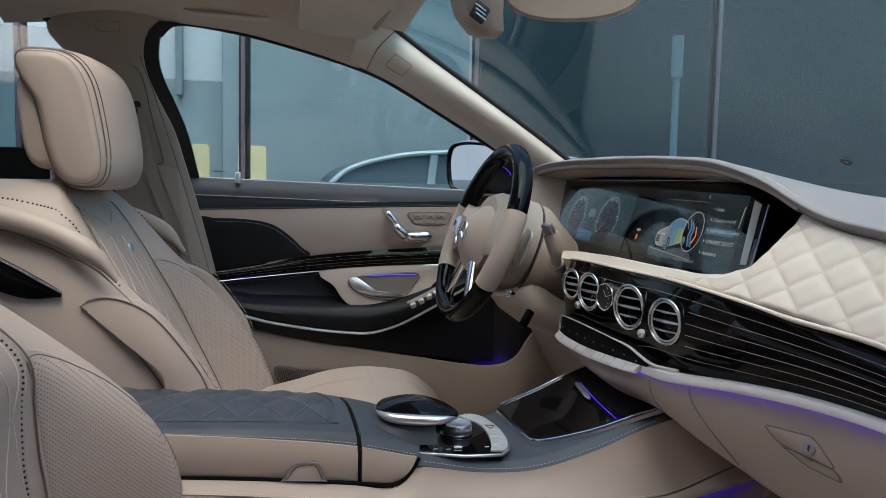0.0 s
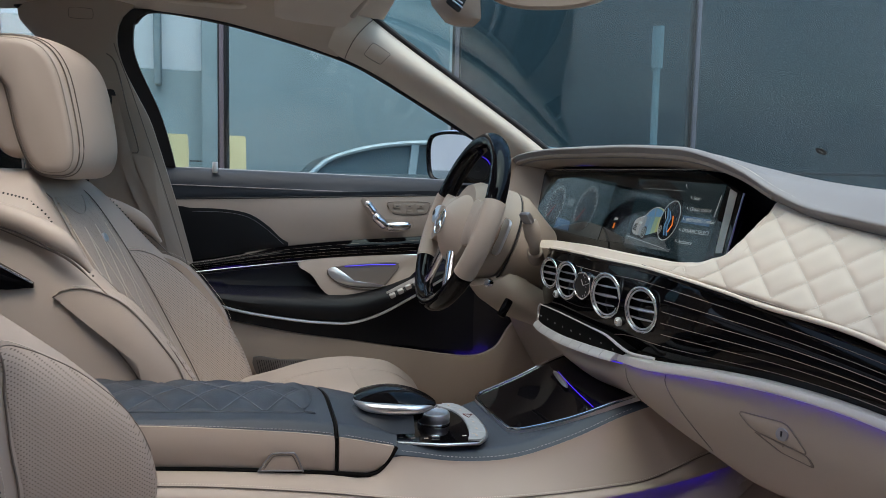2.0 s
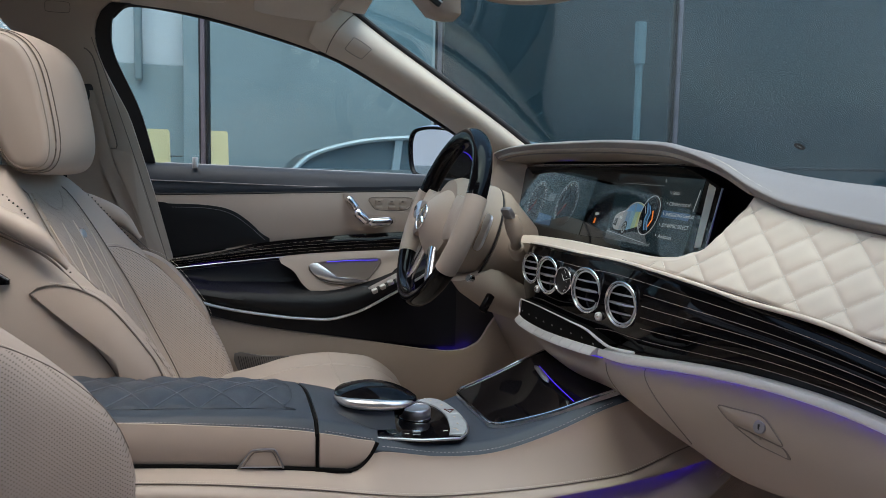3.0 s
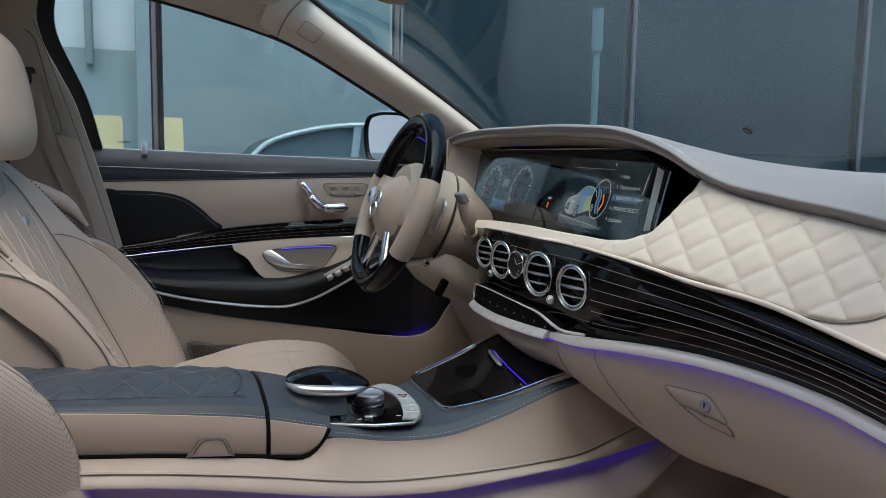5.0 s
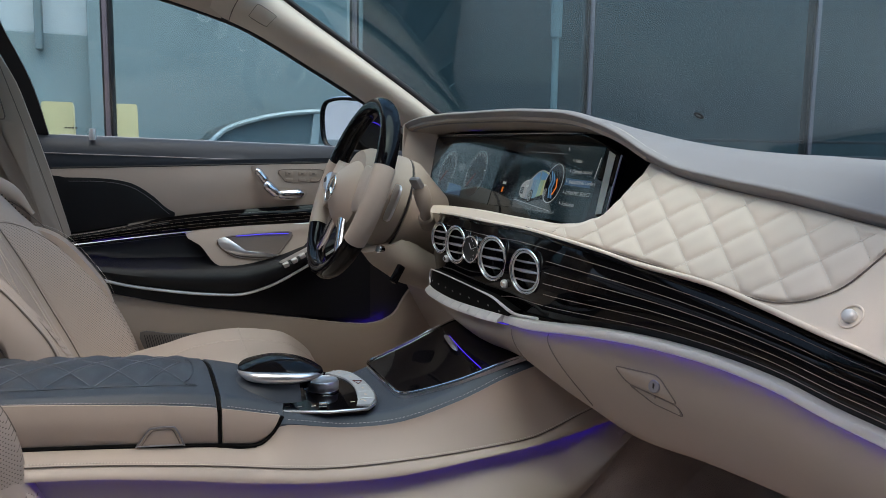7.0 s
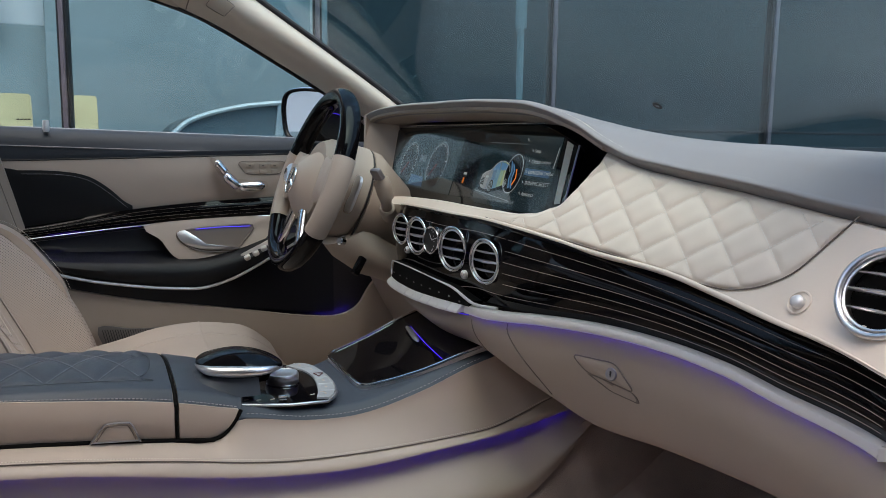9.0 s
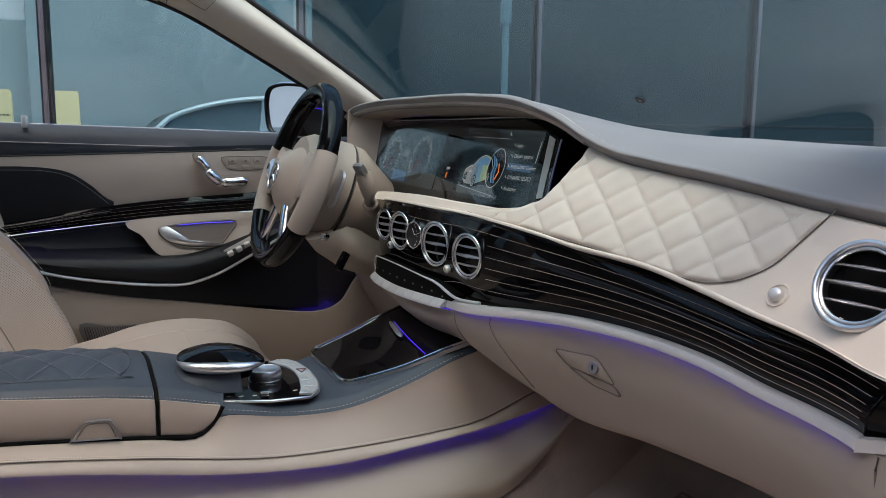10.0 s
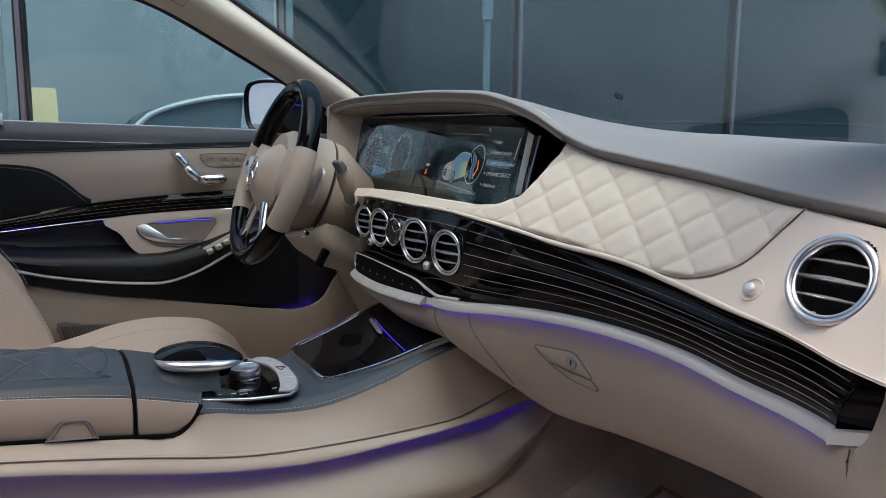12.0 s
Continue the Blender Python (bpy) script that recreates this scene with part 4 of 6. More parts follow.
part("flank_seam", tube([(x, -.1605, seam_z(x)) for x in steps(-1.0, .15, 90)], .0008, 5), piping, center_console)
bits = []
for i in range(260):
    x = -.75 + .88 * i / 260
    bits.append(tube([(x, -.1612, seam_z(x) + .0035), (x + .002, -.1612, seam_z(x + .002) + .0035)], .0006, 4))
tagged(part("stitching", joined(*bits), thread, center_console, "pale machine stitching"), kind="stuff")
part("light_strip", tube([(x, -.157, glow_z(x) - .0010) for x in steps(-.95, .17, 90)], .0009, 6), violet, center_console, "violet ambient light strip")
foot_z = curve([-1.05, -.056, .064, .10, .136, .159, .22], [.45, .500, .517, .545, .580, .603, .64])
part("lower_flank", sheet(lambda x, v: (x, -.148 - .07 * smooth(0, .8, v), glow_z(x) - .002 + (foot_z(x) - glow_z(x)) * v), steps(-1.02, .175, 80), steps(0, 1, 16), (0, .012, 0)), plastic_beige, center_console, "beige lower console panel")

# tunnel coloured black for the shade under the dashboard
part("tunnel_front", rbox((.325, 0, .585), (.40, .27, .31), .02), footwell_shade, center_console, "tunnel under the dashboard, blackened for footwell shade")

# tray with black lacquer cover
tz = lambda x: deck_z(x) + .0105
tray_near = curve([-.14, -.09, -.031, .021, .10], [-.080, -.097, -.113, -.122, -.126])
def in_tray(x, t, d, lift):
    """A point of the tray, d inside its outer edge; the corners are round."""
    r = .016
    k = max(-.139 + d + r - x, 0) / r
    c = r * (1 - math.sqrt(max(1 - k * k, 0)))
    y0, y1 = tray_near(x) + d + c, deck_far(x) - .010 - d - c
    return (x, y0 + (y1 - y0) * t, tz(x) + lift)
tray_x = lambda d: [-.139 + d + .016 * (1 - math.cos(1.57 * k / 8)) for k in range(9)] + steps(-.118 + d, .10, 26)
tray = part("tray_rim", sheet(lambda x, t: in_tray(x, t, 0, .0015), tray_x(0), steps(0, 1, 16), (0, 0, -.006)), satin, center_console, "bright satin metal rim of the tray")
part("tray_cover", sheet(lambda x, t: in_tray(x, t, .0030, .0028), tray_x(.0034), steps(0, 1, 24), (0, 0, -.006)), gloss_tray, tray, "piano-black lacquer tray cover")
rim_x = tray_x(.0012)
part("rim_edge", tube([in_tray(x, 0, .0012, .0035) for x in reversed(rim_x)] + [in_tray(x, 1, .0012, .0035) for x in rim_x], .0021, 8), chrome, tray, "bright chrome edge")
part("cover_handle", tube(spline([(-.010, .070, tz(-.010) + .006), (-.016, .035, tz(-.016) + .008), (-.024, -.014, tz(-.024) + .007)], 14), [.001, .0032, .0042, .0048, .0052, .0055, .0056, .0056, .0056, .0055, .0052, .0046, .0036, .001], 10, flat=.55), satin, tray, "small satin handle")
part("light_strip", tube(spline([(-.004, .066, tz(-.004) + .004), (-.010, .030, tz(-.010) + .005), (-.016, -.018, tz(-.016) + .0045), (-.020, -.060, tz(-.02) + .0040), (-.024, -.104, tz(-.024) + .0040)], 24), .0007, 6), violet_mid, tray, "violet light beside the handle")

# control island: touchpad, rotary knob, keys
hazard_red = mat("dark_red_print", (.10, .012, .012), .5)
isl_out = spline([(-.201, .056, .650), (-.179, .038, .6495), (-.170, -.008, .649), (-.171, -.064, .648), (-.181, -.100, .6475), (-.197, -.121, .648)], 41)
isl_in = spline([(-.222, .050, .650), (-.198, .012, .6495), (-.193, -.030, .649), (-.201, -.081, .648), (-.213, -.117, .648)], 41)
island = part("control_island", pillow([Vector((-.335, .06, .657))] + isl_out + [Vector((-.255, -.121, .6500)), Vector((-.335, -.105, .6545))], (0, 0, 1), .0015, .004, 4, 4), gloss_black, center_console, "black lacquer control island")
part("island_rim", tube(isl_out + [Vector((-.25, -.1235, .6505)), Vector((-.29, -.116, .653)), Vector((-.335, -.107, .6555))], .0021, 10), satin, island, "satin metal rim")
for i in range(6):
    o = isl_out[2 + i * 6:9 + i * 6]
    n = isl_in[2 + i * 6:9 + i * 6]
    out = [p.lerp(q, .05) for p, q in zip(o, n)] + [p.lerp(q, .97) for p, q in zip(reversed(o), reversed(n))]
    out = [p + (sum(out, Vector()) / len(out) - p) * .02 + Vector((0, 0, .0042)) for p in out]
    key = part("console_key", plate(out, (0, 0, 1), .004, .0006), key_grey, island, "blue-grey satin key")
    if i == 2:
        m = sum(out, Vector()) / len(out)
        part("hazard_sign", tube([m + Vector((.0075 * math.cos(g), .010 * math.sin(g), .0004)) for g in (.3, 2.394, 4.489)], .0009, 5, True), hazard_red, key, "dark red hazard triangle")
    else:
        m = sum(out, Vector()) / len(out)
        part("key_symbol", rbox((m.x, m.y, m.z + .0002), (.003, .006, .0005), .0002), thread, key)
around = [2 * math.pi * k / 40 for k in range(40)]
knob = part("rotary_knob", loft([[(-.238 + r * math.cos(a), -.034 + r * math.sin(a), z) for a in around] for r, z in ((.0195, .640), (.0200, .6505), (.0212, .6520), (.0224, .6545), (.0229, .6600), (.0226, .6650), (.0214, .6675), (.0200, .6680), (.0186, .6668))]), satin, island, "satin metal rotary knob")
part("knob_top", disc((-.238, -.034, .6672), (0, 0, 1), .0188, .003, 36, .001), gloss_black, knob, "black lacquer knob top")
part("knob_ring", tube([(-.238 + .0222 * math.cos(a), -.034 + .0222 * math.sin(a), .6535) for a in around], .0010, 6, True), chrome, knob)
part("scroll_wheel", tube([(-.260, -.108, .6555), (-.250, -.110, .6555)], .0046, 12), chrome, island, "small chrome scroll wheel")
for x, y in ((-.285, -.106), (-.268, -.110), (-.215, -.110), (-.20, -.104), (-.30, -.10)):
    part("key_symbol", rbox((x, y, .6565), (.006, .0022, .0006), .0002), thread, island)
pad_line = spline([(-.352, -.050, .695), (-.345, -.078, .694), (-.320, -.095, .693), (-.285, -.101, .692), (-.252, -.096, .691), (-.247, -.078, .692), (-.262, -.035, .695), (-.298, -.012, .697), (-.335, -.022, .697)], 48, True)
pad_line = [p + Vector((-.004, 0, .008)) for p in pad_line]
part("pad_plinth", loft([[Vector((min(-.268 + (p.x + .268) * s, -.283 - .0004 * k), -.045 + (p.y + .045) * (.5 + .5 * s), p.z + dz)) for p in pad_line] for k, (s, dz) in enumerate(((1.30, -.036), (1.16, -.026), (1.0, -.0165), (.90, -.0115), (.86, -.011)))]), blue_leather, center_console, "blue-grey leather rise under the touchpad")
touch = part("touchpad", pillow([(p.x, p.y, p.z) for p in pad_line], (0, 0, 1), .0105, .002, 8, 2.2), gloss_black, center_console, "domed black glass touchpad")
part("touchpad_body", loft([[Vector((-.309 + (p.x + .309) * s, -.065 + (p.y + .065) * s, p.z + dz)) for p in pad_line] for s, dz in ((.70, -.024), (.80, -.011), (.93, -.010), (1.0, -.0075), (1.012, -.004), (1.0, -.0005))]), gloss_black, touch, "black touchpad body")
part("touchpad_lip", tube(spline([(-.356, -.054, .698), (-.344, -.083, .696), (-.312, -.099, .695), (-.276, -.102, .694), (-.251, -.090, .694)], 24), [.0018 + .0066 * math.sin(math.pi * k / 23) ** .7 for k in range(24)], 12, flat=.9), satin, touch, "bright satin metal lip")

# ---- driver's door ----
car_door = thing("car_door", "closed car door in beige, black and grey leather", "car door")
sill_z = curve([-1.0, -.632, -.451, -.183, -.013, .25], [1.018, 1.006, 1.001, .994, .989, .982])
beige_top = curve([-1.0, -.626, -.05, .25], [.933, .940, .955, .962])
def upper(x, v):
    z1, z0 = sill_z(x), beige_top(x)
    pts = [(.815, z1 + .001), (.80, z1 + .003), (.783, z1 + .001), (.768, z1 - .008), (.757, z1 - .022), (.751, z1 - .034), (.747, z0 + .010), (.749, z0)]
    return (x, *pts[v])
part("sill_pad", sheet(upper, steps(-.66, .20, 60), list(range(8)), (0, .01, -.004)), sill_leather, car_door, "grey leather window sill pad")
part("sill_seam", tube([(x, .7495, sill_z(x) - .036) for x in steps(-.65, .18, 60)], .0012, 5), thread_grey, car_door)
part("pad_gap", tube([(x, .747, beige_top(x) - .001) for x in steps(-.65, .18, 40)], .0022, 6), rubber, car_door)
trim_u = curve([-.70, -.60, -.385, -.078, .2], [.794, .802, .834, .856, .868])
trim_d = curve([-.70, -.583, -.348, -.084, .2], [.768, .780, .802, .815, .824])
part("middle_panel", sheet(lambda x, v: (x, .746 - .008 * math.sin(3.14 * v), beige_top(x) - .002 + (trim_u(x) - beige_top(x) + .002) * v), steps(-.66, .20, 60), steps(0, 1, 12), (0, .01, 0)), leather, car_door, "beige leather middle panel")
part("pocket_panel", pillow(spline([(-.64, .736, .800), (-.64, .738, .914), (-.60, .738, .919), (-.527, .738, .9165), (-.475, .737, .906), (-.435, .736, .880), (-.408, .736, .853), (-.386, .736, .835), (-.45, .736, .826)], 50, True), (0, -1, 0), .003, .01, 5, 4), black_leather, car_door, "black leather upper panel with pale stitching")
part("panel_seam", tube(spline([(-.60, .733, .912), (-.527, .733, .910), (-.478, .733, .899), (-.440, .733, .874), (-.400, .733, .838)], 40), .0004, 5), blue_thread, car_door)
gl = part("gloss_trim", sheet(lambda x, v: (x, .734 - .010 * math.sin(3.14 * v), trim_u(x) + (trim_d(x) - trim_u(x)) * v), steps(-.66, .20, 60), steps(0, 1, 10), (0, .012, 0)), gloss_black, car_door, "piano-black door trim with inlay lines")
for v in (.2, .4, .6, .8):
    part("inlay_line", tube([(x, .7335 - .010 * math.sin(3.14 * v), trim_u(x) + (trim_d(x) - trim_u(x)) * v) for x in steps(-.65, .19, 50)], .00012, 4), inlay, gl)
part("metal_line", tube([(x, .7295, trim_d(x) - .002) for x in steps(-.65, .19, 50)], .0012, 6), satin, car_door, "thin satin metal line")
part("light_strip", tube([(x, .7360, trim_d(x) - .0032) for x in steps(-.56, .08, 50)], .0008, 6), violet, car_door, "violet ambient light strip")
# armrest and the hollow above it
arm_low = curve([-.70, -.575, -.551, -.403, -.30, -.261, -.196, -.102, 0, .1], [.735, .722, .712, .676, .663, .661, .676, .722, .77, .80])
def arm(x, v):
    zt, zb = trim_d(x) - .011, arm_low(x) + .004
    prof = [(.742, 0), (.742, .25), (.735, .42), (.712, .52), (.688, .58), (.672, .66), (.666, .76), (.668, .88), (.678, 1.0)]
    y, s = prof[v]
    fade = smooth(.05, -.12, x)
    return (x, .742 + (y - .742) * (.35 + .65 * fade), zt + (zb - zt) * s)
part("armrest", sheet(arm, steps(-.66, .08, 60), list(range(9)), (0, .012, 0)), black_leather, car_door, "black leather armrest")
part("armrest_seam", tube([(x, .6745, arm_low(x) + .014) for x in steps(-.62, -.16, 40)], .0008, 5), thread_grey, car_door)
part("armrest_strip", tube([(x, .674 + .04 * (1 - smooth(.05, -.12, x)), arm_low(x)) for x in steps(-.64, .04, 60)], .0034, 8), satin, car_door, "satin metal strip under the armrest")
on_grab = lambda pts, d: [(x, .696 + .286 * (z - .709) - d, z) for x, z in pts]
bowl = [(-.302, .779), (-.273, .788), (-.20, .793), (-.136, .793), (-.15, .767), (-.184, .739), (-.254, .741), (-.289, .758)]
grab = part("handle_panel", pillow(spline([(-.356, .722, .800), (-.10, .722, .812), (-.075, .722, .79), (-.104, .712, .765), (-.130, .703, .737), (-.19, .698, .711), (-.257, .696, .709), (-.307, .700, .728), (-.335, .710, .766)], 50, True), (0, -1, 0), .003, .016, 5, 4), leather, car_door, "beige leather handle panel")
part("handle_hollow", pillow(spline(on_grab(bowl, .0052), 40, True), (0, -1, 0), .001, .004, 4, 4), piping, grab, "taupe handle hollow")
part("hollow_rim", tube(spline(on_grab(bowl, .0058), 50, True), .0022, 6, True), piping, grab)
part("light_strip", tube(on_grab([(-.262, .7885), (-.20, .7915), (-.142, .7915)], .0085), .0010, 6), violet_mid, grab, "violet ambient light strip")
part("door_handle", pillow(spline(on_grab([(-.302, .782), (-.292, .762), (-.266, .7490), (-.236, .7430), (-.186, .7410), (-.168, .7450), (-.20, .7485), (-.25, .7545), (-.276, .768), (-.281, .786)], .010), 50, True), (0, -1, .2), .005, .006, 5, 2.5), satin, grab, "satin metal door handle")
sw = part("window_switches", pillow([(-.163, .672, .711), (-.171, .672, .733), (-.121, .674, .757), (-.09, .678, .772), (-.085, .678, .750), (-.117, .674, .736)], (0, -1, .6), .002, .008, 3, 4), silver_plastic, car_door, "silver window switch panel")
for x, z in ((-.157, .725), (-.138, .734), (-.120, .744), (-.102, .753)):
    part("window_switch", rbox((x, .668, z), (.014, .010, .012), .003, (25, -24, 0)), silver_plastic, sw)
# seat switches and memory keys
switch = part("seat_switch", tube(spline([(-.214, .722, .934), (-.206, .720, .930), (-.197, .718, .918), (-.190, .718, .908)], 14), [0.0075, 0.0090, 0.0097, 0.0094, 0.0088, 0.0085, 0.0085, 0.0088, 0.0091, 0.0095, 0.0095, 0.0088, 0.0075, 0.0050], 14), chrome, car_door, "chrome seat adjustment switch")
switch = part("seat_switch", tube(spline([(-.196, .716, .907), (-.184, .712, .897), (-.172, .712, .886), (-.166, .713, .881)], 14), [0.0063, 0.0100, 0.0115, 0.0119, 0.0119, 0.0115, 0.0112, 0.0112, 0.0112, 0.0112, 0.0112, 0.0110, 0.0100, 0.0063], 14), chrome, car_door, "chrome seat adjustment switch")
switch = part("seat_switch", tube(spline([(-.164, .713, .880), (-.150, .712, .8815), (-.125, .712, .883), (-.108, .714, .884)], 14), [0.0063, 0.0097, 0.0106, 0.0106, 0.0106, 0.0106, 0.0106, 0.0106, 0.0106, 0.0106, 0.0106, 0.0106, 0.0094, 0.0063], 14), chrome, car_door, "chrome seat adjustment switch")
part("switch_base", pillow(spline([(-.222, .7385, .940), (-.205, .7385, .940), (-.162, .7385, .893), (-.10, .7385, .893), (-.10, .7385, .874), (-.172, .7385, .871)], 30, True), (0, -1, 0), .002, .003, 3), plastic_beige, car_door, "beige base of the switches")
mem = part("memory_panel", pillow(spline([(-.158, .739, .936), (-.11, .739, .9385), (-.058, .739, .937), (-.056, .739, .925), (-.066, .739, .910), (-.10, .739, .907), (-.14, .739, .909), (-.152, .739, .92)], 36, True), (0, -1, 0), .002, .004, 4, 4), plastic_beige, car_door, "beige memory key panel")
part("panel_line", tube(spline([(-.158, .737, .936), (-.11, .737, .9385), (-.058, .737, .937), (-.056, .737, .925), (-.066, .737, .910), (-.10, .737, .907), (-.14, .737, .909), (-.152, .737, .92)], 40, True), .0008, 5, True), piping, mem)
for x in (-.135, -.105, -.078):
    part("memory_key", rbox((x, .7365, .928), (.018, .003, .010), .001), plastic_beige, mem)
    part("key_symbol", rbox((x, .7345, .928), (.006, .001, .003), .0003), piping, mem)
    part("memory_key", rbox((x, .7365, .914), (.016, .003, .008), .001), plastic_beige, mem)
# lower door: dark band, map pocket and speaker
pock = curve([-.70, -.539, -.42, -.347, -.272, -.195, -.115, -.006, .054, .089, .120, .140, .20, .30], [.71, .676, .6467, .632, .620, .607, .592, .5735, .569, .576, .597, .63, .68, .70])
part("dark_band", sheet(lambda x, v: (x, .700 + .03 * smooth(-.2, .0, x), arm_low(x) - .003 + (pock(x) + .004 - arm_low(x) + .003) * v), steps(-.66, .06, 60), steps(0, 1, 6), (0, .01, 0)), black_leather, car_door, "black band under the armrest")
part("pocket_back", plate([(-.25, .742, .63), (-.2, .742, .72), (.0, .742, .78), (.25, .742, .78), (.25, .742, .56), (.0, .742, .55)], (0, -1, 0), .01), black_plastic, car_door, "dark map pocket")
part("light_strip", tube([(.02, .724, .557), (.07, .724, .557), (.105, .724, .572)], .0014, 6), violet_strong, car_door, "violet ambient light in the map pocket")
def lower(x, v):
    return (x, .702 - .012 * math.sin(3.14 * min(v * 1.5, 1)) + .03 * v, pock(x) - .002 - .28 * v)
part("lower_panel", sheet(lower, steps(-.70, .25, 120), steps(0, 1, 14), (0, .012, 0)), plastic_beige, car_door, "beige lower door panel")
spk = part("speaker_grille", pillow(spline([(-.470, .682, .588), (-.40, .680, .580), (-.28, .680, .572), (-.25, .680, .54), (-.32, .682, .50), (-.41, .682, .505), (-.450, .682, .53)], 40, True), (0, -1, 0), .003, .006, 4, 4), speaker_grey, car_door, "perforated metal speaker grille")
for i in range(40):
    x0 = -.462 + i * .005
    part("grille_rib", tube([(x0, .6785, .583 - i * .00034), (x0 + .016, .6785, .512)], .0007, 4), black_plastic, spk)
# inner frame of the window, glass, lock pin, tweeter
wy = lambda z: .80 - .45 * (z - 1.0)
win = lambda x, z, d=0.0: (x, wy(z) - d, z)
part("window_pane", plate([win(-.640, .995), win(-.655, 1.10), win(-.715, 1.235), win(-.715, 1.32), win(-.66, 1.338), win(-.54, 1.325), win(-.39, 1.296), win(-.26, 1.262), win(-.08, 1.18), win(.08, 1.10), win(.20, 1.03), win(.20, .98)], (0, -1, -.45), .004, .0005), window_glass, car_door, "clear door window glass").visible_shadow = False
part("rear_frame", sheet(lambda u, v: win(*[(p.x + (.024 + .012 * u) * -v, p.y) for p in [spline([(-.632, .985, 0), (-.661, 1.114, 0), (-.706, 1.228, 0), (-.7095, 1.28, 0), (-.700, 1.308, 0), (-.668, 1.326, 0)], 31)[int(round(u * 30))]]][0], .012), steps(0, 1, 31), steps(0, 1, 4), (0, .02, 0)), rubber, car_door, "black rubber rear window frame")
part("top_seal", tube([win(p.x, p.y, .004) for p in spline([(-.705, 1.30, 0), (-.668, 1.325, 0), (-.539, 1.3135, 0), (-.396, 1.285, 0), (-.275, 1.254, 0), (-.202, 1.225, 0), (-.088, 1.168, 0), (.018, 1.113, 0), (.10, 1.07, 0), (.18, 1.02, 0)], 60)], .0045, 8), rubber, car_door, "black rubber window seal")
part("belt_trim", tube([(x, .836, sill_z(x) + .0025) for x in steps(-.62, .12, 30)], .0024, 8), zinc, car_door, "bright outer window trim")
pin = part("lock_pin", loft([[(-.551 + r * math.cos(a), .765 + r * math.sin(a), z) for a in [2 * math.pi * k / 20 for k in range(20)]] for r, z in ((.0055, .998), (.0066, 1.004), (.0066, 1.0205), (.0052, 1.0225))]), metal_keys, car_door, "satin metal lock pin")
# whitish paint stands in for sky mirrored in a chrome collar
part("pin_collar", disc((-.551, .765, 1.0085), (0, 0, 1), .0140, .012, 24, .004, .0069), mat("sky_glint_collar", (.82, .82, .83), .3, spec=.6), pin)
part("mirror_triangle", pillow([(.01, .752, .985), (.16, .742, .985), (.20, .735, 1.02), (.09, .715, 1.085), (.05, .735, 1.045)], (0, -1, 0), .006, .02, 4), black_plastic, car_door, "dark mirror corner cover")
tw = part("tweeter", disc((.058, .718, 1.020), (-.35, -.93, .1), .034, .012, 36, .004), black_plastic, car_door, "round tweeter with a violet ring")
part("tweeter_grille", disc((.0565, .7165, 1.020), (-.35, -.93, .1), .026, .003, 32, .001, .006), black_plastic, tw)
part("light_ring", tube([Vector((.057, .714, 1.020)) + .031 * (math.cos(a) * Vector((.93, -.35, 0)) + math.sin(a) * Vector((0, 0, 1))) for a in steps(radians(20), radians(120), 16)], .0012, 6), violet_dim, tw)
part("glass_mark", joined(*[plate([win(-.606 + a + i * .007, 1.022 + b, .004) for a, b in ((0, 0), (.005, 0), (.005, .003), (0, .003))], (0, -1, -.45), .0003, .0001) for i in range(4)]), black_plastic, car_door, "dark maker's mark on the glass")

# outside mirror
side_mirror = thing("side_mirror", "black and chrome outside mirror on the driver's door", "mirror")
shell = spline([(.098, 0, .0), (.094, 0, .045), (.070, 0, .066), (.0, 0, .070), (-.08, 0, .055), (-.10, 0, .0), (-.07, 0, -.05), (.02, 0, -.067), (.082, 0, -.058)], 44, True)
mc, mu, mn = Vector((.072, .985, 1.053)), Vector((-.5, .866, 0)), Vector((-.866, -.5, 0))
on_mirror = lambda p, s, d: mc + mu * p.x * s + Vector((0, 0, p.z * s)) + mn * d
part("housing", loft([[on_mirror(p, s, d) for p in shell] for s, d in ((.90, .002), (.92, .010), (.98, .012), (1.03, .0), (1.02, -.04), (.8, -.085), (.4, -.11))]), gloss_black, side_mirror, "black mirror housing")
part("mirror_glass", loft([[on_mirror(p, s, d) for p in shell] for s, d in ((.86, -.002), (.895, .0035), (.885, .0045))]), mat("mirror_silver", (.85, .87, .88), .02, metal=1.0), side_mirror, "mirror glass")
part("chrome_rim", tube([on_mirror(p, 1.03, -.002) for p in shell], .0016, 8, True), chrome, side_mirror, "thin chrome rim")
part("mirror_arm", tube([(.14, .80, 1.0), (.15, .90, 1.005), (.14, .96, 1.02)], .02, 12, flat=.6), gloss_black, side_mirror)

# ---- pillars, roof, carpet and windscreen ----
a_low = spline([(-.31, .668, 1.270), (-.275, .674, 1.256), (-.202, .686, 1.227), (-.088, .712, 1.170), (.018, .735, 1.115), (.085, .745, 1.075), (.19, .755, 1.015)], 40)
a_up = spline([(-.262, .605, 1.358), (-.218, .620, 1.332), (-.141, .620, 1.280), (-.023, .620, 1.205), (.115, .620, 1.116), (.187, .620, 1.066), (.30, .62, .985)], 40)
def pillar(u, v):
    a, b = a_low[int(round(u * 39))], a_up[int(round(u * 39))]
    p = a.lerp(b, v)
    p += Vector((-.30, -.95, -.06)).normalized() * .052 * math.sin(math.pi * (.05 + .93 * v)) ** .8
    return p
def pillar_fine(u, v):
    k = u * 39
    i = int(k)
    return pillar(i / 39, v).lerp(pillar((i + 1) / 39, v), k - i)
pillar_cloth = mat("cream_pillar_cloth", (.70, .63, .55), .8, grain=.15, grain_scale=1400, stain=.04)
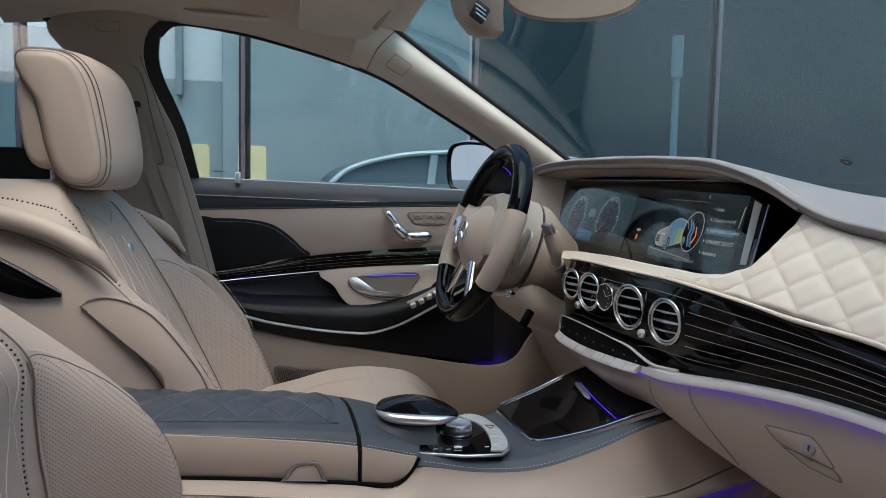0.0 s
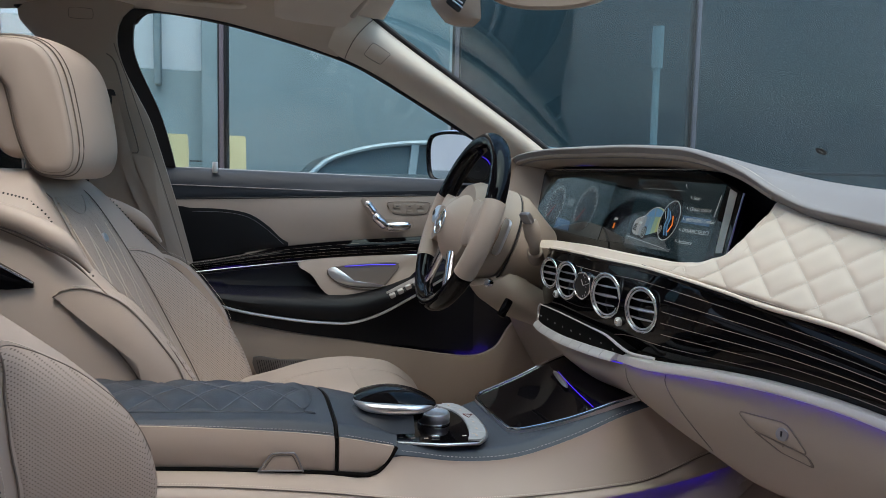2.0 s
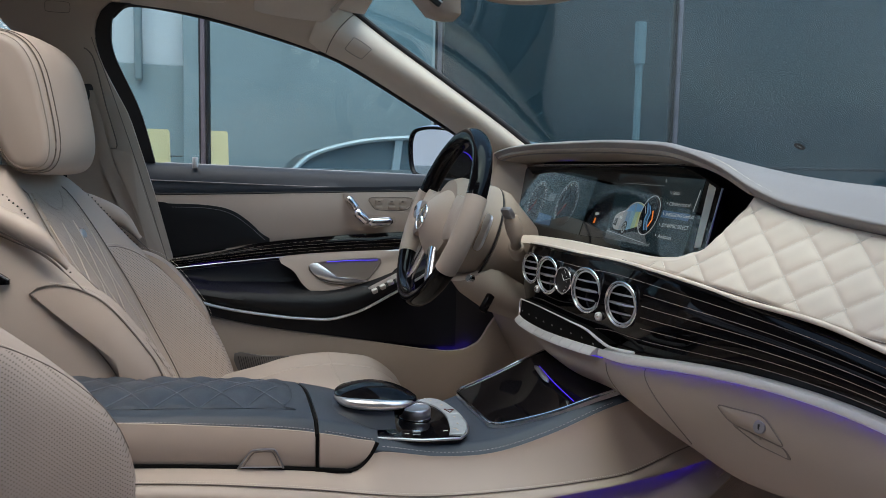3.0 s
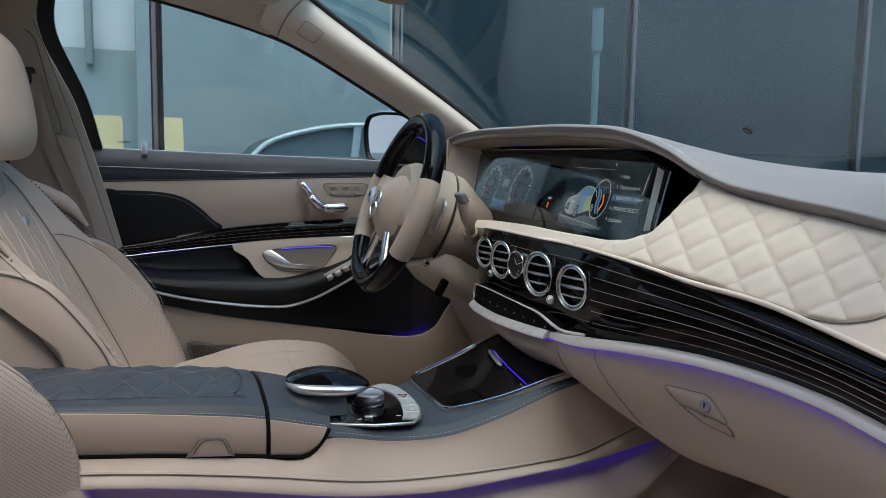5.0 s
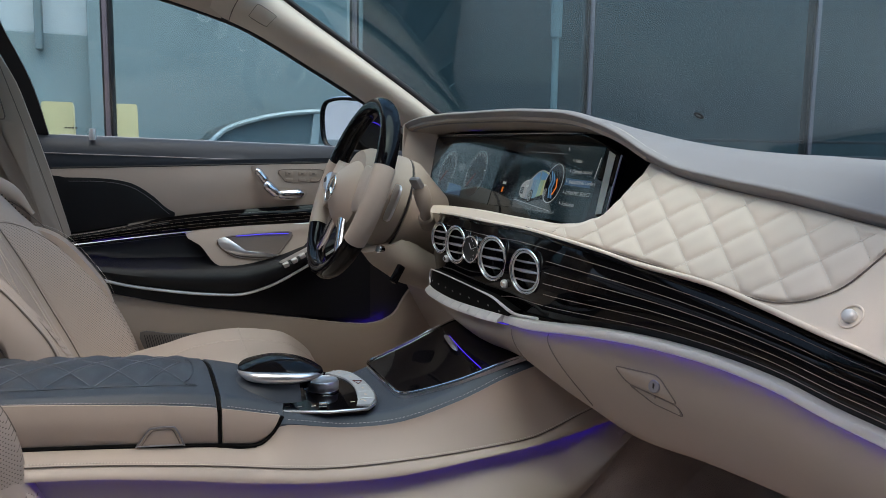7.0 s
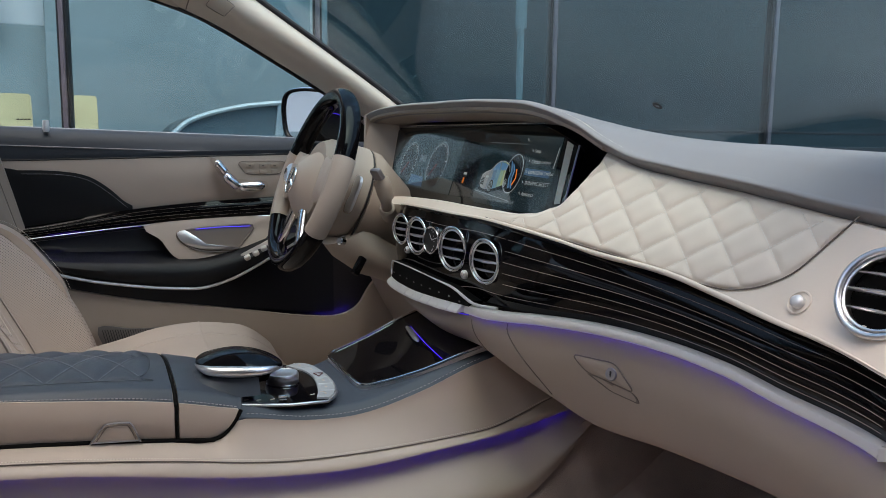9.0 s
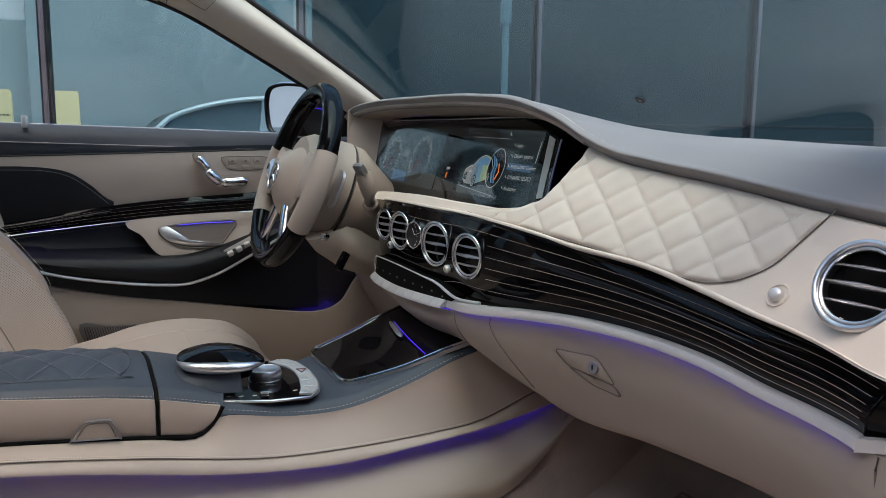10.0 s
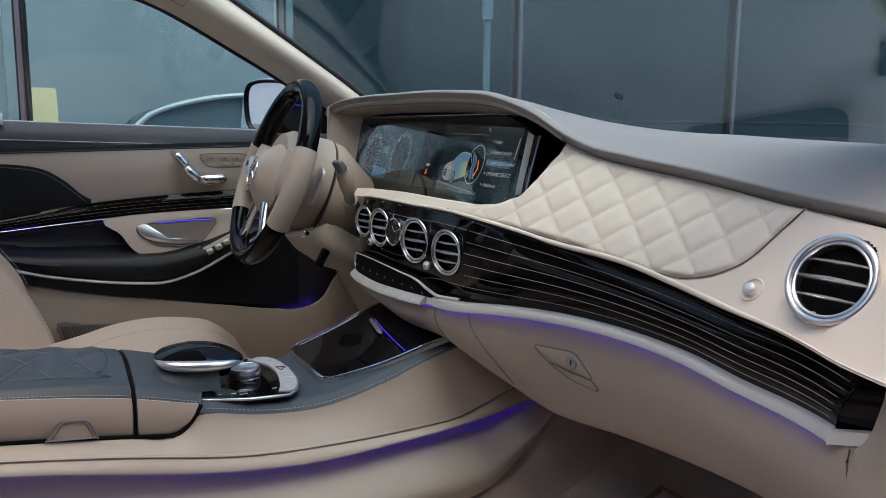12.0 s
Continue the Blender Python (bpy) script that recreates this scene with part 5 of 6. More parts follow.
trim_pillar = tagged(part("pillar_trim_front", sheet(pillar, steps(0, 1, 40), steps(0, 1, 12), (.01, .02, .01)), pillar_cloth, None, "beige windscreen pillar trim with an airbag mark"), category="pillar", kind="structure")
part("airbag_badge", tube(spline([pillar_fine(.17 + a, .45 + b) + Vector((-.0009, -.0014, .0000)) for a, b in ((-.035, -.10), (-.03, -.17), (.03, -.17), (.035, -.10), (.035, .10), (.03, .17), (-.03, .17), (-.035, .10))], 48, True), .0006, 5, True), piping, trim_pillar)
part("pillar_joint", tube([pillar(.075, v) + Vector((-.0005, -.001, -.0005)) for v in steps(0, 1, 12)], .0011, 5), piping, trim_pillar)
part("windscreen_edge", tube([p + Vector((.004, -.003, .004)) for p in a_up], .0065, 8), rubber, trim_pillar, "black windscreen edge")
tagged(part("pillar_trim_right", sheet(lambda u, v: [Vector((p.x, -p.y, p.z)) for p in [pillar(u, v)]][0] + Vector((.075, 0, .035)), steps(0, 1, 40), steps(0, 1, 12), (.01, -.02, .01)), plastic_beige, None, "beige windscreen pillar trim on the passenger side"), category="pillar", kind="structure")

def rail(u, v):
    a = spline([(-1.0, .67, 1.312), (-.80, .664, 1.330), (-.70, .655, 1.332), (-.665, .648, 1.330), (-.539, .650, 1.319), (-.396, .660, 1.290), (-.29, .668, 1.262)], 50)[int(round(u * 49))]
    b = spline([(-1.0, .52, 1.40), (-.80, .52, 1.405), (-.70, .52, 1.405), (-.60, .52, 1.404), (-.50, .52, 1.398), (-.39, .54, 1.385), (-.255, .58, 1.366)], 50)[int(round(u * 49))]
    p = a.lerp(b, v)
    return p + Vector((0, -.6, -.8)).normalized() * .020 * math.sin(math.pi * min(.1 + .9 * v, 1))
# roof pieces round an unseen opening, added to light seats and console
ROOF = ((-2.4, -.92, -.60, .60), (-.40, -.20, -.60, .60), (-.92, -.40, -.60, -.48), (-.92, -.40, .29, .60))
roof_rail = tagged(part("roof_rail", sheet(rail, steps(0, 1, 50), steps(0, 1, 10), (0, .01, .012)), headcloth, None, "beige cloth roof rail over the door"), category="roof rail", kind="structure")
part("grab_handle", tube(spline([(-.66, .60, 1.352), (-.63, .585, 1.337), (-.51, .58, 1.333), (-.47, .60, 1.345)], 20), .008, 10, flat=.7), pillar_cloth, roof_rail, "beige grab handle")
tagged(part("ceiling", joined(*[sheet(lambda x, y: (x, y, 1.405 - .05 * (y / .55) ** 4 * .4 - .045 * smooth(-.45, -.20, x)), steps(xa, xb, 14), steps(ya, yb, 12), (0, 0, .03)) for xa, xb, ya, yb in ROOF]), headcloth, None, "beige cloth headliner"), category="ceiling", kind="structure")
# pane over the added roof opening
roof_opening = tagged(part("roof_opening_pane", sheet(lambda x, y: (x, y, 1.44 - .01 * (y / .4) ** 2), steps(-.93, -.39, 8), steps(-.49, .30, 8), (0, 0, .005)), window_glass, None, "clear pane over the unseen roof opening added to light the seats"), category="roof glass", kind="structure")
roof_opening.visible_shadow = False
visor = thing("sun_visor", "folded beige cloth sun visor under the roof", "sun visor")
part("visor_flap", pillow(spline([(-.455, .10, 1.318), (-.440, .28, 1.314), (-.434, .49, 1.309), (-.418, .532, 1.306), (-.318, .560, 1.303), (-.290, .545, 1.304), (-.277, .36, 1.308), (-.260, .21, 1.311), (-.252, .08, 1.314)], 60, True), (.05, -.1, -1), .004, .014, 6, 6), headcloth, visor, "beige cloth flap")
part("visor_rod", tube([(-.29, .44, 1.305), (-.28, .05, 1.325)], .006, 10), plastic_beige, visor)
overhead = thing("rear_view_mirror", "beige rear-view mirror with sensor housing under the roof", "mirror")
part("sensor_housing", loft([[(-.200 + fx * s * .62 + sx, .02 + fy * s * .6, z) for fx, fy in ((-.05, .05), (-.045, -.05), (0, -.062), (.045, -.05), (.05, .05), (0, .06))] for s, z, sx in ((1.25, 1.33, -.01), (1.1, 1.285, -.008), (.95, 1.25, -.003), (.70, 1.226, .008), (.4, 1.220, .012))]), plastic_beige, overhead, "beige sensor housing")
part("sensor_eye", rbox((-.215, -.022, 1.245), (.024, .006, .026), .003, (0, 30, 10)), black_plastic, overhead, "dark sensor window")
for dz in (-.006, 0, .006):
    part("sensor_slot", rbox((-.215, -.026, 1.245 + dz), (.018, .003, .0018), .0005, (0, 30, 10)), satin, overhead)
mb_c, mb_u, mb_n = Vector((-.088, -.05, 1.277)), Vector((.88, -.47, 0)), Vector((-.47, -.88, 0))
part("mirror_body", loft([[mb_c + mb_u * (.098 * k * math.copysign(abs(math.cos(a)) ** .8, math.cos(a))) + Vector((0, 0, .040 * k * math.sin(a))) + mb_n * d for a in [2 * math.pi * i / 36 for i in range(36)]] for k, d in ((.70, -.034), (.92, -.024), (1.0, -.006), (1.0, .004), (.95, .009))]), plastic_beige, overhead, "beige mirror body")
part("mirror_stem", tube([(-.14, .0, 1.30), (-.10, -.03, 1.285)], .012, 10), plastic_beige, overhead)

glass_top = lambda y: (-.235 - .06 * (y / .62) ** 2 + .05, y, 1.385 - .03 * (y / .62) ** 2)
glass_low = lambda y: (.66 - .36 * (abs(y) / .66) ** 2.2, y, .955 + .02 * (abs(y) / .66))
windscreen = tagged(part("window_1", sheet(lambda y, v: Vector(glass_top(y)).lerp(Vector(glass_low(y)), v) + Vector((.35, 0, .65)) * .045 * math.sin(math.pi * v), steps(-.66, .66, 30), steps(0, 1, 16), (.003, 0, .004)), screen_glass, None, "clear curved windscreen"), category="windscreen", kind="structure")
windscreen.visible_shadow = False
part("sensor_dot", disc((.492, .085, 1.0595), (-.54, -.03, -.84), .010, .003, 20, .001, .004), black_plastic, windscreen, "small dark sensor on the windscreen")
cowl = tagged(part("cowl", sheet(lambda y, v: (glass_low(y)[0] - .05 + .30 * v, y, .945 - .05 * v), steps(-.74, .74, 20), steps(0, 1, 6), (0, 0, -.02)), rubber, None, "black plastic cowl under the windscreen"), category="cowl", kind="structure")

bp_x = curve([.62, .778, .99, 1.048, 1.111, 1.165, 1.224, 1.277, 1.306, 1.34], [-.56, -.594, -.648, -.664, -.683, -.709, -.733, -.738, -.728, -.690])
b_pillar = tagged(part("pillar_trim_middle", sheet(lambda z, v: (bp_x(z) - (.17 - .045 * smooth(.9, 1.2, z) + .07 * smooth(1.22, 1.32, z)) * v, .742 - .10 * smooth(.8, 1.4, z) - .030 * math.sin(math.pi * min(.08 + .9 * v, 1)) ** .6, z), steps(.64, 1.345, 40), steps(0, 1, 16), (0, .02, 0)), plastic_beige, None, "beige middle pillar trim beside the seat belt"), category="pillar", kind="structure")
part("airbag_badge", tube(spline([(-.80 + a, .618, 1.305 + b) for a, b in ((-.022, -.005), (-.017, -.010), (.017, -.010), (.022, -.005), (.022, .005), (.017, .010), (-.017, .010), (-.022, .005))], 40, True), .0006, 5, True), piping, b_pillar)
part("belt_guide", pillow(spline([(-.775, .648, 1.160), (-.748, .648, 1.163), (-.743, .648, 1.145), (-.750, .648, 1.128), (-.772, .648, 1.128)], 24, True), (0, -1, 0), .004, .01, 4), rubber, b_pillar, "black belt guide slot")
# taupe cord draws the shadow along the belt channel
part("channel_line", tube(spline([(-.756, .626, 1.231), (-.746, .628, 1.224), (-.736, .632, 1.202), (-.72, .651, 1.121), (-.703, .670, 1.044), (-.716, .673, 1.036)], 40), .0014, 6), piping, b_pillar, "shadow line of the belt channel")
part("seal_line", tube(spline([(-.741, .622, 1.252), (-.734, .627, 1.228), (-.715, .639, 1.173), (-.671, .676, 1.023), (-.638, .699, .902), (-.602, .707, .768)], 40), .0009, 6), piping, b_pillar)
part("lower_cover", pillow(rpoly([(-.717, .676, 1.034), (-.676, .678, 1.028), (-.646, .700, .914), (-.607, .709, .78), (-.620, .709, .70), (-.650, .709, .78), (-.683, .702, .896), (-.706, .687, .981)], .012), (0, -1, .15), .006, .012, 5, 3), plastic_beige, b_pillar, "beige lower pillar cover")
seat_belt = thing("seat_belt", "beige woven seat belt hanging beside the driver's seat", "seat belt")
web_a = spline([(-.757, .650, 1.15), (-.751, .655, 1.104), (-.738, .677, 1.013), (-.708, .695, .925), (-.67, .700, .84), (-.64, .700, .70)], 24)
web_b = spline([(-.741, .648, 1.15), (-.733, .654, 1.110), (-.713, .675, 1.014), (-.685, .691, .936), (-.650, .694, .83), (-.615, .694, .70)], 24)
part("webbing", sheet(lambda u, v: web_a[int(round(u * 23))].lerp(web_b[int(round(u * 23))], v) + Vector((0, -.004 - .003 * math.sin(9 * u) * math.sin(3.14 * v), 0)), steps(0, 1, 24), steps(0, 1, 6), (0, .0015, 0)), belt_cloth, seat_belt, "beige woven webbing")
part("belt_tongue", rbox((-.632, .688, .74), (.05, .006, .02), .003), satin, seat_belt)

floor = tagged(part("floor", sheet(lambda x, y: (x, y, .44 + .16 * smooth(.05, .55, x) + .05 * math.exp(-((abs(y) - .20) / .06) ** 2)), steps(-1.6, .75, 60), steps(-.80, .80, 50), (0, 0, -.02)), carpet, None, "brown-grey carpet of the footwell"), category="carpet", kind="structure")
part("tunnel_carpet", sheet(lambda x, v: (x, -.205 - .05 * v, foot_z(x) + .004 + (.45 - foot_z(x)) * v), steps(-.6, .60, 50), steps(0, 1, 8), (0, .01, 0)), carpet, floor, "brown-grey carpet beside the console")
# front wall coloured black to read as unlit footwell
part("fire_wall", sheet(lambda y, v: (.30 + .22 * math.sin(1.57 * v), y, .46 + .47 * v), steps(-.80, .80, 30), steps(0, 1, 10), (.02, 0, 0)), footwell_shade, floor, "carpet of the front wall, blackened for footwell shade")
mat_pile = mat("brown_mat_pile", (.36, .275, .255), .95, grain=1.0, grain_scale=350, stain=.16, stain_scale=20, sheen=.4)
floor_z = lambda x, y: .44 + .16 * smooth(.05, .55, x) + .05 * math.exp(-((abs(y) - .20) / .06) ** 2)
floor_mat = thing("floor_mat", "brown deep-pile floor mat with a bound edge in the footwell", "floor mat")
part("pile", sheet(lambda x, y: (x, y, floor_z(x, y) + .012), steps(-.30, .26, 24), steps(-.70, -.33, 16), (0, 0, -.010)), mat_pile, floor_mat, "brown deep-pile carpet")
part("bound_edge", tube([(x, y, floor_z(x, y) + .011) for x, y in [(-.30 + .56 * k / 20, -.70) for k in range(20)] + [(.26, -.70 + .37 * k / 14) for k in range(14)] + [(.26 - .56 * k / 20, -.33) for k in range(20)] + [(-.30, -.33 - .37 * k / 14) for k in range(14)]], .006, 8, True), piping, floor_mat, "taupe bound edge")
body_paint = mat("dark_car_paint", (.03, .032, .036), .2, coat=1.0, stain=.05)
shell_side = tagged(part("car_body_side", sheet(lambda x, v: (x, .90 + .03 * math.sin(3 * v), .97 - .65 * v), steps(-1.6, .9, 20), steps(0, 1, 8), (0, -.02, 0)), body_paint, None, "dark painted outer side of the car"), category="car body", kind="structure")
part("roof_skin", joined(*[sheet(lambda x, y: (x, y, 1.455 - .04 * (y / .55) ** 4), steps(xa, xb, 8), steps(ya, yb, 8), (0, 0, .015)) for xa, xb, ya, yb in ROOF]), body_paint, shell_side, "dark painted roof")
part("bonnet", sheet(lambda x, y: (x, y, .93 - .12 * ((x - .75) / 1.2) ** 2 - .04 * (y / .8) ** 2), steps(.78, 2.0, 20), steps(-.86, .86, 20), (0, 0, -.02)), body_paint, shell_side, "dark painted bonnet")
# unseen bench, added to keep light from entering behind the seats
rear_bench = thing("rear_bench", "unseen beige leather rear bench added to close the rear", "seat")
part("bench_back", loft([[(-1.62 + a, y, z) for a, z in ((0, .45), (.0, .62), (-.08, .95), (-.12, 1.02), (-.2, 1.02), (-.2, .45))] for y in steps(-.70, .70, 5)]), leather, rear_bench, "beige leather rear backrest")
part("bench_cushion", rbox((-1.38, 0, .55), (.52, 1.36, .16), .04), leather, rear_bench, "beige leather rear cushion")
part("rear_door_panel", sheet(lambda x, v: (x, .755 + .01 * math.sin(3 * v), 1.064 - .61 * v), steps(-1.7, -.80, 8), steps(0, 1, 8), (0, .02, 0)), black_leather, shell_side, "black rear door panel")
part("rear_window", rbox((-1.2, .72, 1.16), (.85, .004, .36), .0005, (-24, 0, 0)), rear_glass, shell_side, "dark tinted rear door window").visible_shadow = False
part("rear_window_frame", tube(spline([(-.83, .655, 1.18), (-.871, .655, 1.262), (-.888, .655, 1.292), (-.908, .655, 1.315), (-.939, .655, 1.331), (-1.0, .66, 1.338)], 24), .010, 8), rubber, shell_side, "black rear window frame")
# unseen passenger's door, swung wide open to block light, and the sill below it
open_door = thing("car_door", "unseen open car door in beige and black leather on the passenger side", "car door", (.30, -.80, 0))
open_door.rotation_euler = (0, 0, radians(74))
part("door_panel", sheet(lambda x, v: (x, .03 - .03 * math.sin(3.1 * v), 1.0 - .66 * v), steps(-1.08, 0, 10), steps(0, 1, 10), (0, -.10, 0)), black_leather, open_door, "black leather inner panel")
part("door_lower", rbox((-.54, .06, .46), (1.0, .05, .20), .02), plastic_beige, open_door, "beige lower panel")
part("window_frame", tube([(0, -.02, 1.0), (-.35, -.01, 1.27), (-.60, .0, 1.33), (-1.0, .0, 1.33), (-1.06, -.02, 1.0)], .018, 8), rubber, open_door, "black window frame")
sill = tagged(part("door_sill", loft([[(x, y, z) for y, z in ((-.80, .32), (-.82, .40), (-.80, .46), (-.72, .47), (-.70, .44))] for x in steps(-.75, .35, 8)]), plastic_beige, None, "beige door sill trim"), category="door sill", kind="structure")
part("kick_panel", sheet(lambda u, v: (.06 + .52 * v, -.79 + .02 * v - .012 * math.sin(3.1 * u), .44 + .52 * u * smooth(-.1, .25, v)), steps(0, 1, 10), steps(0, 1, 8), (0, -.02, 0)), plastic_beige, sill, "beige kick panel")
part("rear_door_panel", sheet(lambda x, v: (x, -.765, .98 - .64 * v), steps(-1.75, -.80, 8), steps(0, 1, 8), (0, -.05, 0)), black_leather, shell_side, "black rear door panel on the passenger side")
part("rear_pillar", sheet(lambda z, v: (-.80 - .17 * v, -.745 + .10 * smooth(.8, 1.4, z), z), steps(.45, 1.345, 12), steps(0, 1, 6), (0, -.03, 0)), plastic_beige, shell_side, "beige pillar on the passenger side")
tagged(part("roof_rail_right", sheet(lambda u, v: [Vector((p.x, -p.y, p.z)) for p in [rail(u, v)]][0], steps(0, 1, 50), steps(0, 1, 10), (0, -.01, .012)), headcloth, None, "beige cloth roof rail over the passenger's door"), category="roof rail", kind="structure")

# ---- front seats ----
back_x = curve([.50, .58, .70, .80, .885, .96, 1.0], [-.575, -.600, -.655, -.700, -.742, -.785, -.815])
half_w = curve([.50, .60, .70, .82, .90, .95, .98, 1.0], [.235, .245, .248, .242, .225, .195, .155, .09])
bolst = curve([.50, .60, .70, .75, .80, .85, .90, .95, 1.0], [.085, .098, .096, .082, .058, .032, .018, .010, .006])
thick = curve([.50, .70, .90, .97, 1.0], [.17, .18, .19, .17, .12])

def seat_front(z, s):
    """Depth of the backrest's front at height z and side s from -1 to 1."""
    a = abs(s)
    b = bolst(z)
    return back_x(z) + b * smooth(.42, .78, a) - (b * .85 + .03) * smooth(.86, 1.03, a) ** 1.5

def make_seat(name, yc, dx, dz, label, low=0.0, head_dx=0.0, recline=0.0, turn=0.13, wings=True, bulge=0.0, mid=None):
    seat = thing(name, label, "car seat", group="front seats")
    at = lambda z, s, d=0.0: (seat_front(z, s) + dx + d + bulge * math.sin(math.pi * min(max((z - .65) / .36, 0), 1)) - recline * (z - .65) + turn * half_w(z) * s + (mid(z) * smooth(.76, .45, abs(s)) if mid else 0), yc + half_w(z) * s, z + dz)
    holes_to = curve([.49, .56, .64, .72, .78, .82, .85], [.846, .846, .840, .824, .795, .755, .70])
    rings = []
    zs = [.50, .54, .58, .62, .66, .70, .74, .78, .82, .855, .885, .91, .93, .948, .963, .975, .984, .991, .996, .999]
    fs = steps(-1, 1, 44)
    for z in zs:
        ring = [at(z, s) for s in fs]
        tb = thick(z)
        ring += [(back_x(z) - recline * (z - .65) - tb * (1 - .2 * abs(s) ** 3) + dx + turn * half_w(z) * s, yc + half_w(z) * s * 1.0, z + dz) for s in steps(.98, -.98, 18)]
        rings.append(ring)
    back = part("backrest", loft(rings), leather, seat, "beige leather backrest with raised bolsters")
    part("center_panel", sheet(lambda z, s: at(z, s, .0022 + .0008 * smooth(.46, .40, abs(s)) * abs(math.sin((z - .5) * 36 + 2.5 * abs(s)))), steps(.52, .955, 60), steps(-.375, .375, 40), (-.004, 0, 0)), leather_fine, back, "finely perforated leather middle panel")
    dots, cross_bits = [], []
    for sg in (-1, 1):
        part("bolster_panel", sheet(lambda u, s: at(.53 + (holes_to(s) - .53) * u, sg * s, .0018), steps(0, 1, 50), steps(.505, .85, 24), (-.004, 0, 0)), leather_holes, back, "perforated leather bolster")
        part("piping", tube([at(z, sg * .49, .0028) for z in steps(.53, .955, 60)], .0011, 6), piping, back, "taupe piping")
        top = at(.955, sg * .49, .003)
        part("piping", tube(spline([top, (top[0] - .035, top[1], top[2] + .026), (top[0] - .10, top[1] + sg * .004, top[2] + .030), (top[0] - .16, top[1] + sg * .008, top[2] + .018)], 16), .0011, 6), piping, back, "taupe piping")
        part("seam", tube(spline([(-.90 + dx, yc + sg * .205, .942 + dz), (-.865 + dx, yc + sg * .222, .930 + dz), (-.785 + dx + turn * .22 * (sg + 1), yc + sg * .236, .895 + dz), (-.735 + dx + turn * .22 * (sg + 1), yc + sg * .243, .868 + dz), (-.675 + dx + turn * .22 * (sg + 1), yc + sg * .2465, .806 + dz), (-.63 + dx + turn * .22 * (sg + 1), yc + sg * .2485, .745 + dz), (-.60 + dx + turn * .22 * (sg + 1), yc + sg * .2485, .68 + dz)], 40), .0010, 5), piping, back)
        part("cross_seam", tube([at(holes_to(s) + .003, sg * s, .0020) for s in steps(.50, .85, 40)], .0007, 5), piping, back)
        for k in range(60):
            q = .50 + .33 * k / 60
            cross_bits.append(tube([at(holes_to(q) + .008, sg * q, .0006), at(holes_to(q + .0035) + .008, sg * (q + .0035), .0006)], .0006, 4))
        if wings:
            row = [Vector(at(z, sg * (.872 + .07 * smooth(.925, .96, z)), .0012)) for z in steps(.845, .956, 15)] + [Vector((-.833 + dx, yc + sg * .217, .967 + dz)), Vector((-.868 + dx, yc + sg * .211, .973 + dz)), Vector((-.91 + dx, yc + sg * .205, .975 + dz))]
        else:
            row = [Vector(at(z, sg * .425, .0010)) for z in steps(.56, .955, 26)]
        for p in spline(row, 40 if wings else 78):
            dots.append(disc(p + Vector((.0008, 0, .0006)), (.6, sg * .4, .7) if wings else (.8, sg * .1, .5), .0013, .002, 8, .0003))
    tagged(part("stitching", joined(*cross_bits), thread, back, "pale machine stitching"), kind="stuff")
    if dots:
        tagged(part("punched_holes", joined(*dots), rubber, back, "row of punched holes along the seam"), kind="stuff")
    bits = []
    for sg in (-1, 1):
        for i in range(110):
            z = .53 + .42 * i / 110
            bits.append(tube([at(z, sg * .455, .0006), at(z + .0022, sg * .455, .0006)], .0006, 4))
    tagged(part("stitching", joined(*bits), thread, back, "pale machine stitching"), kind="stuff")
    part("throat_seam", tube([at(.925 + .03 * abs(s / .3) ** 2, s, .0026) for s in steps(-.30, .30, 30)], .0011, 5), leather, back)
    for c0 in (-.26, 0, .26):
        for sg in (-1, 1):
            part("quilt_seam", tube([at(z, c0 + sg * (.02 + .11 * abs(math.sin((z - .56) * 13.0))), .0030) for z in steps(.56, .905, 50)], .0007, 5), leather_light, back, "raised stitched seam")
    part("badge", disc(at(.883, .15, .0075), (1, -.3, .5), .0085, .006, 24, .001), satin, seat, "small round metal badge")
    # shoulder roll over the side panel, and wings low on the sides
    for sg in (-1, 1) if wings else ():
        sx = dx + turn * .22 * (sg + 1)
        path = spline([(-.93 + sx, yc + sg * .214, .952 + dz), (-.862 + sx, yc + sg * .224, .944 + dz), (-.797 + sx, yc + sg * .232, .924 + dz), (-.744 + sx, yc + sg * .238, .893 + dz), (-.712 + sx, yc + sg * .236, .855 + dz)], 30)
        roll = part("shoulder_roll", tube(path, [.0165 * smooth(-.15, .12, k / 29) * (1 - .75 * smooth(.72, 1.0, k / 29)) for k in range(30)], 14), leather, seat, "beige leather shoulder roll")
        part("roll_seam", tube([p + Vector((-.004, sg * .0085, -.0150 * (1 - .75 * smooth(.72, 1.0, k / 29)))) for k, p in enumerate(path)], .0013, 6), piping, roll)
    for sg in (-1, 1) if wings else ():
        wing = spline([(-.76, .82, 0), (-.722, .832, 0), (-.667, .808, 0), (-.615, .745, 0), (-.585, .69, 0), (-.57, .60, 0), (-.62, .60, 0), (-.645, .689, 0), (-.68, .745, 0), (-.719, .794, 0)], 50, True)
        wx = dx + turn * .24 * (sg + 1)
        w = part("side_wing", pillow([(p.x + wx, yc + sg * .2465, p.y + dz) for p in wing], (0, sg, 0), .013, .055, 8, 2.2), leather, seat, "beige leather side wing")
        part("wing_piping", tube([(p.x + wx, yc + sg * .2475, p.y + dz) for p in wing], .0014, 6, True), piping, w)
        edge = [p for p in wing[2:20]]
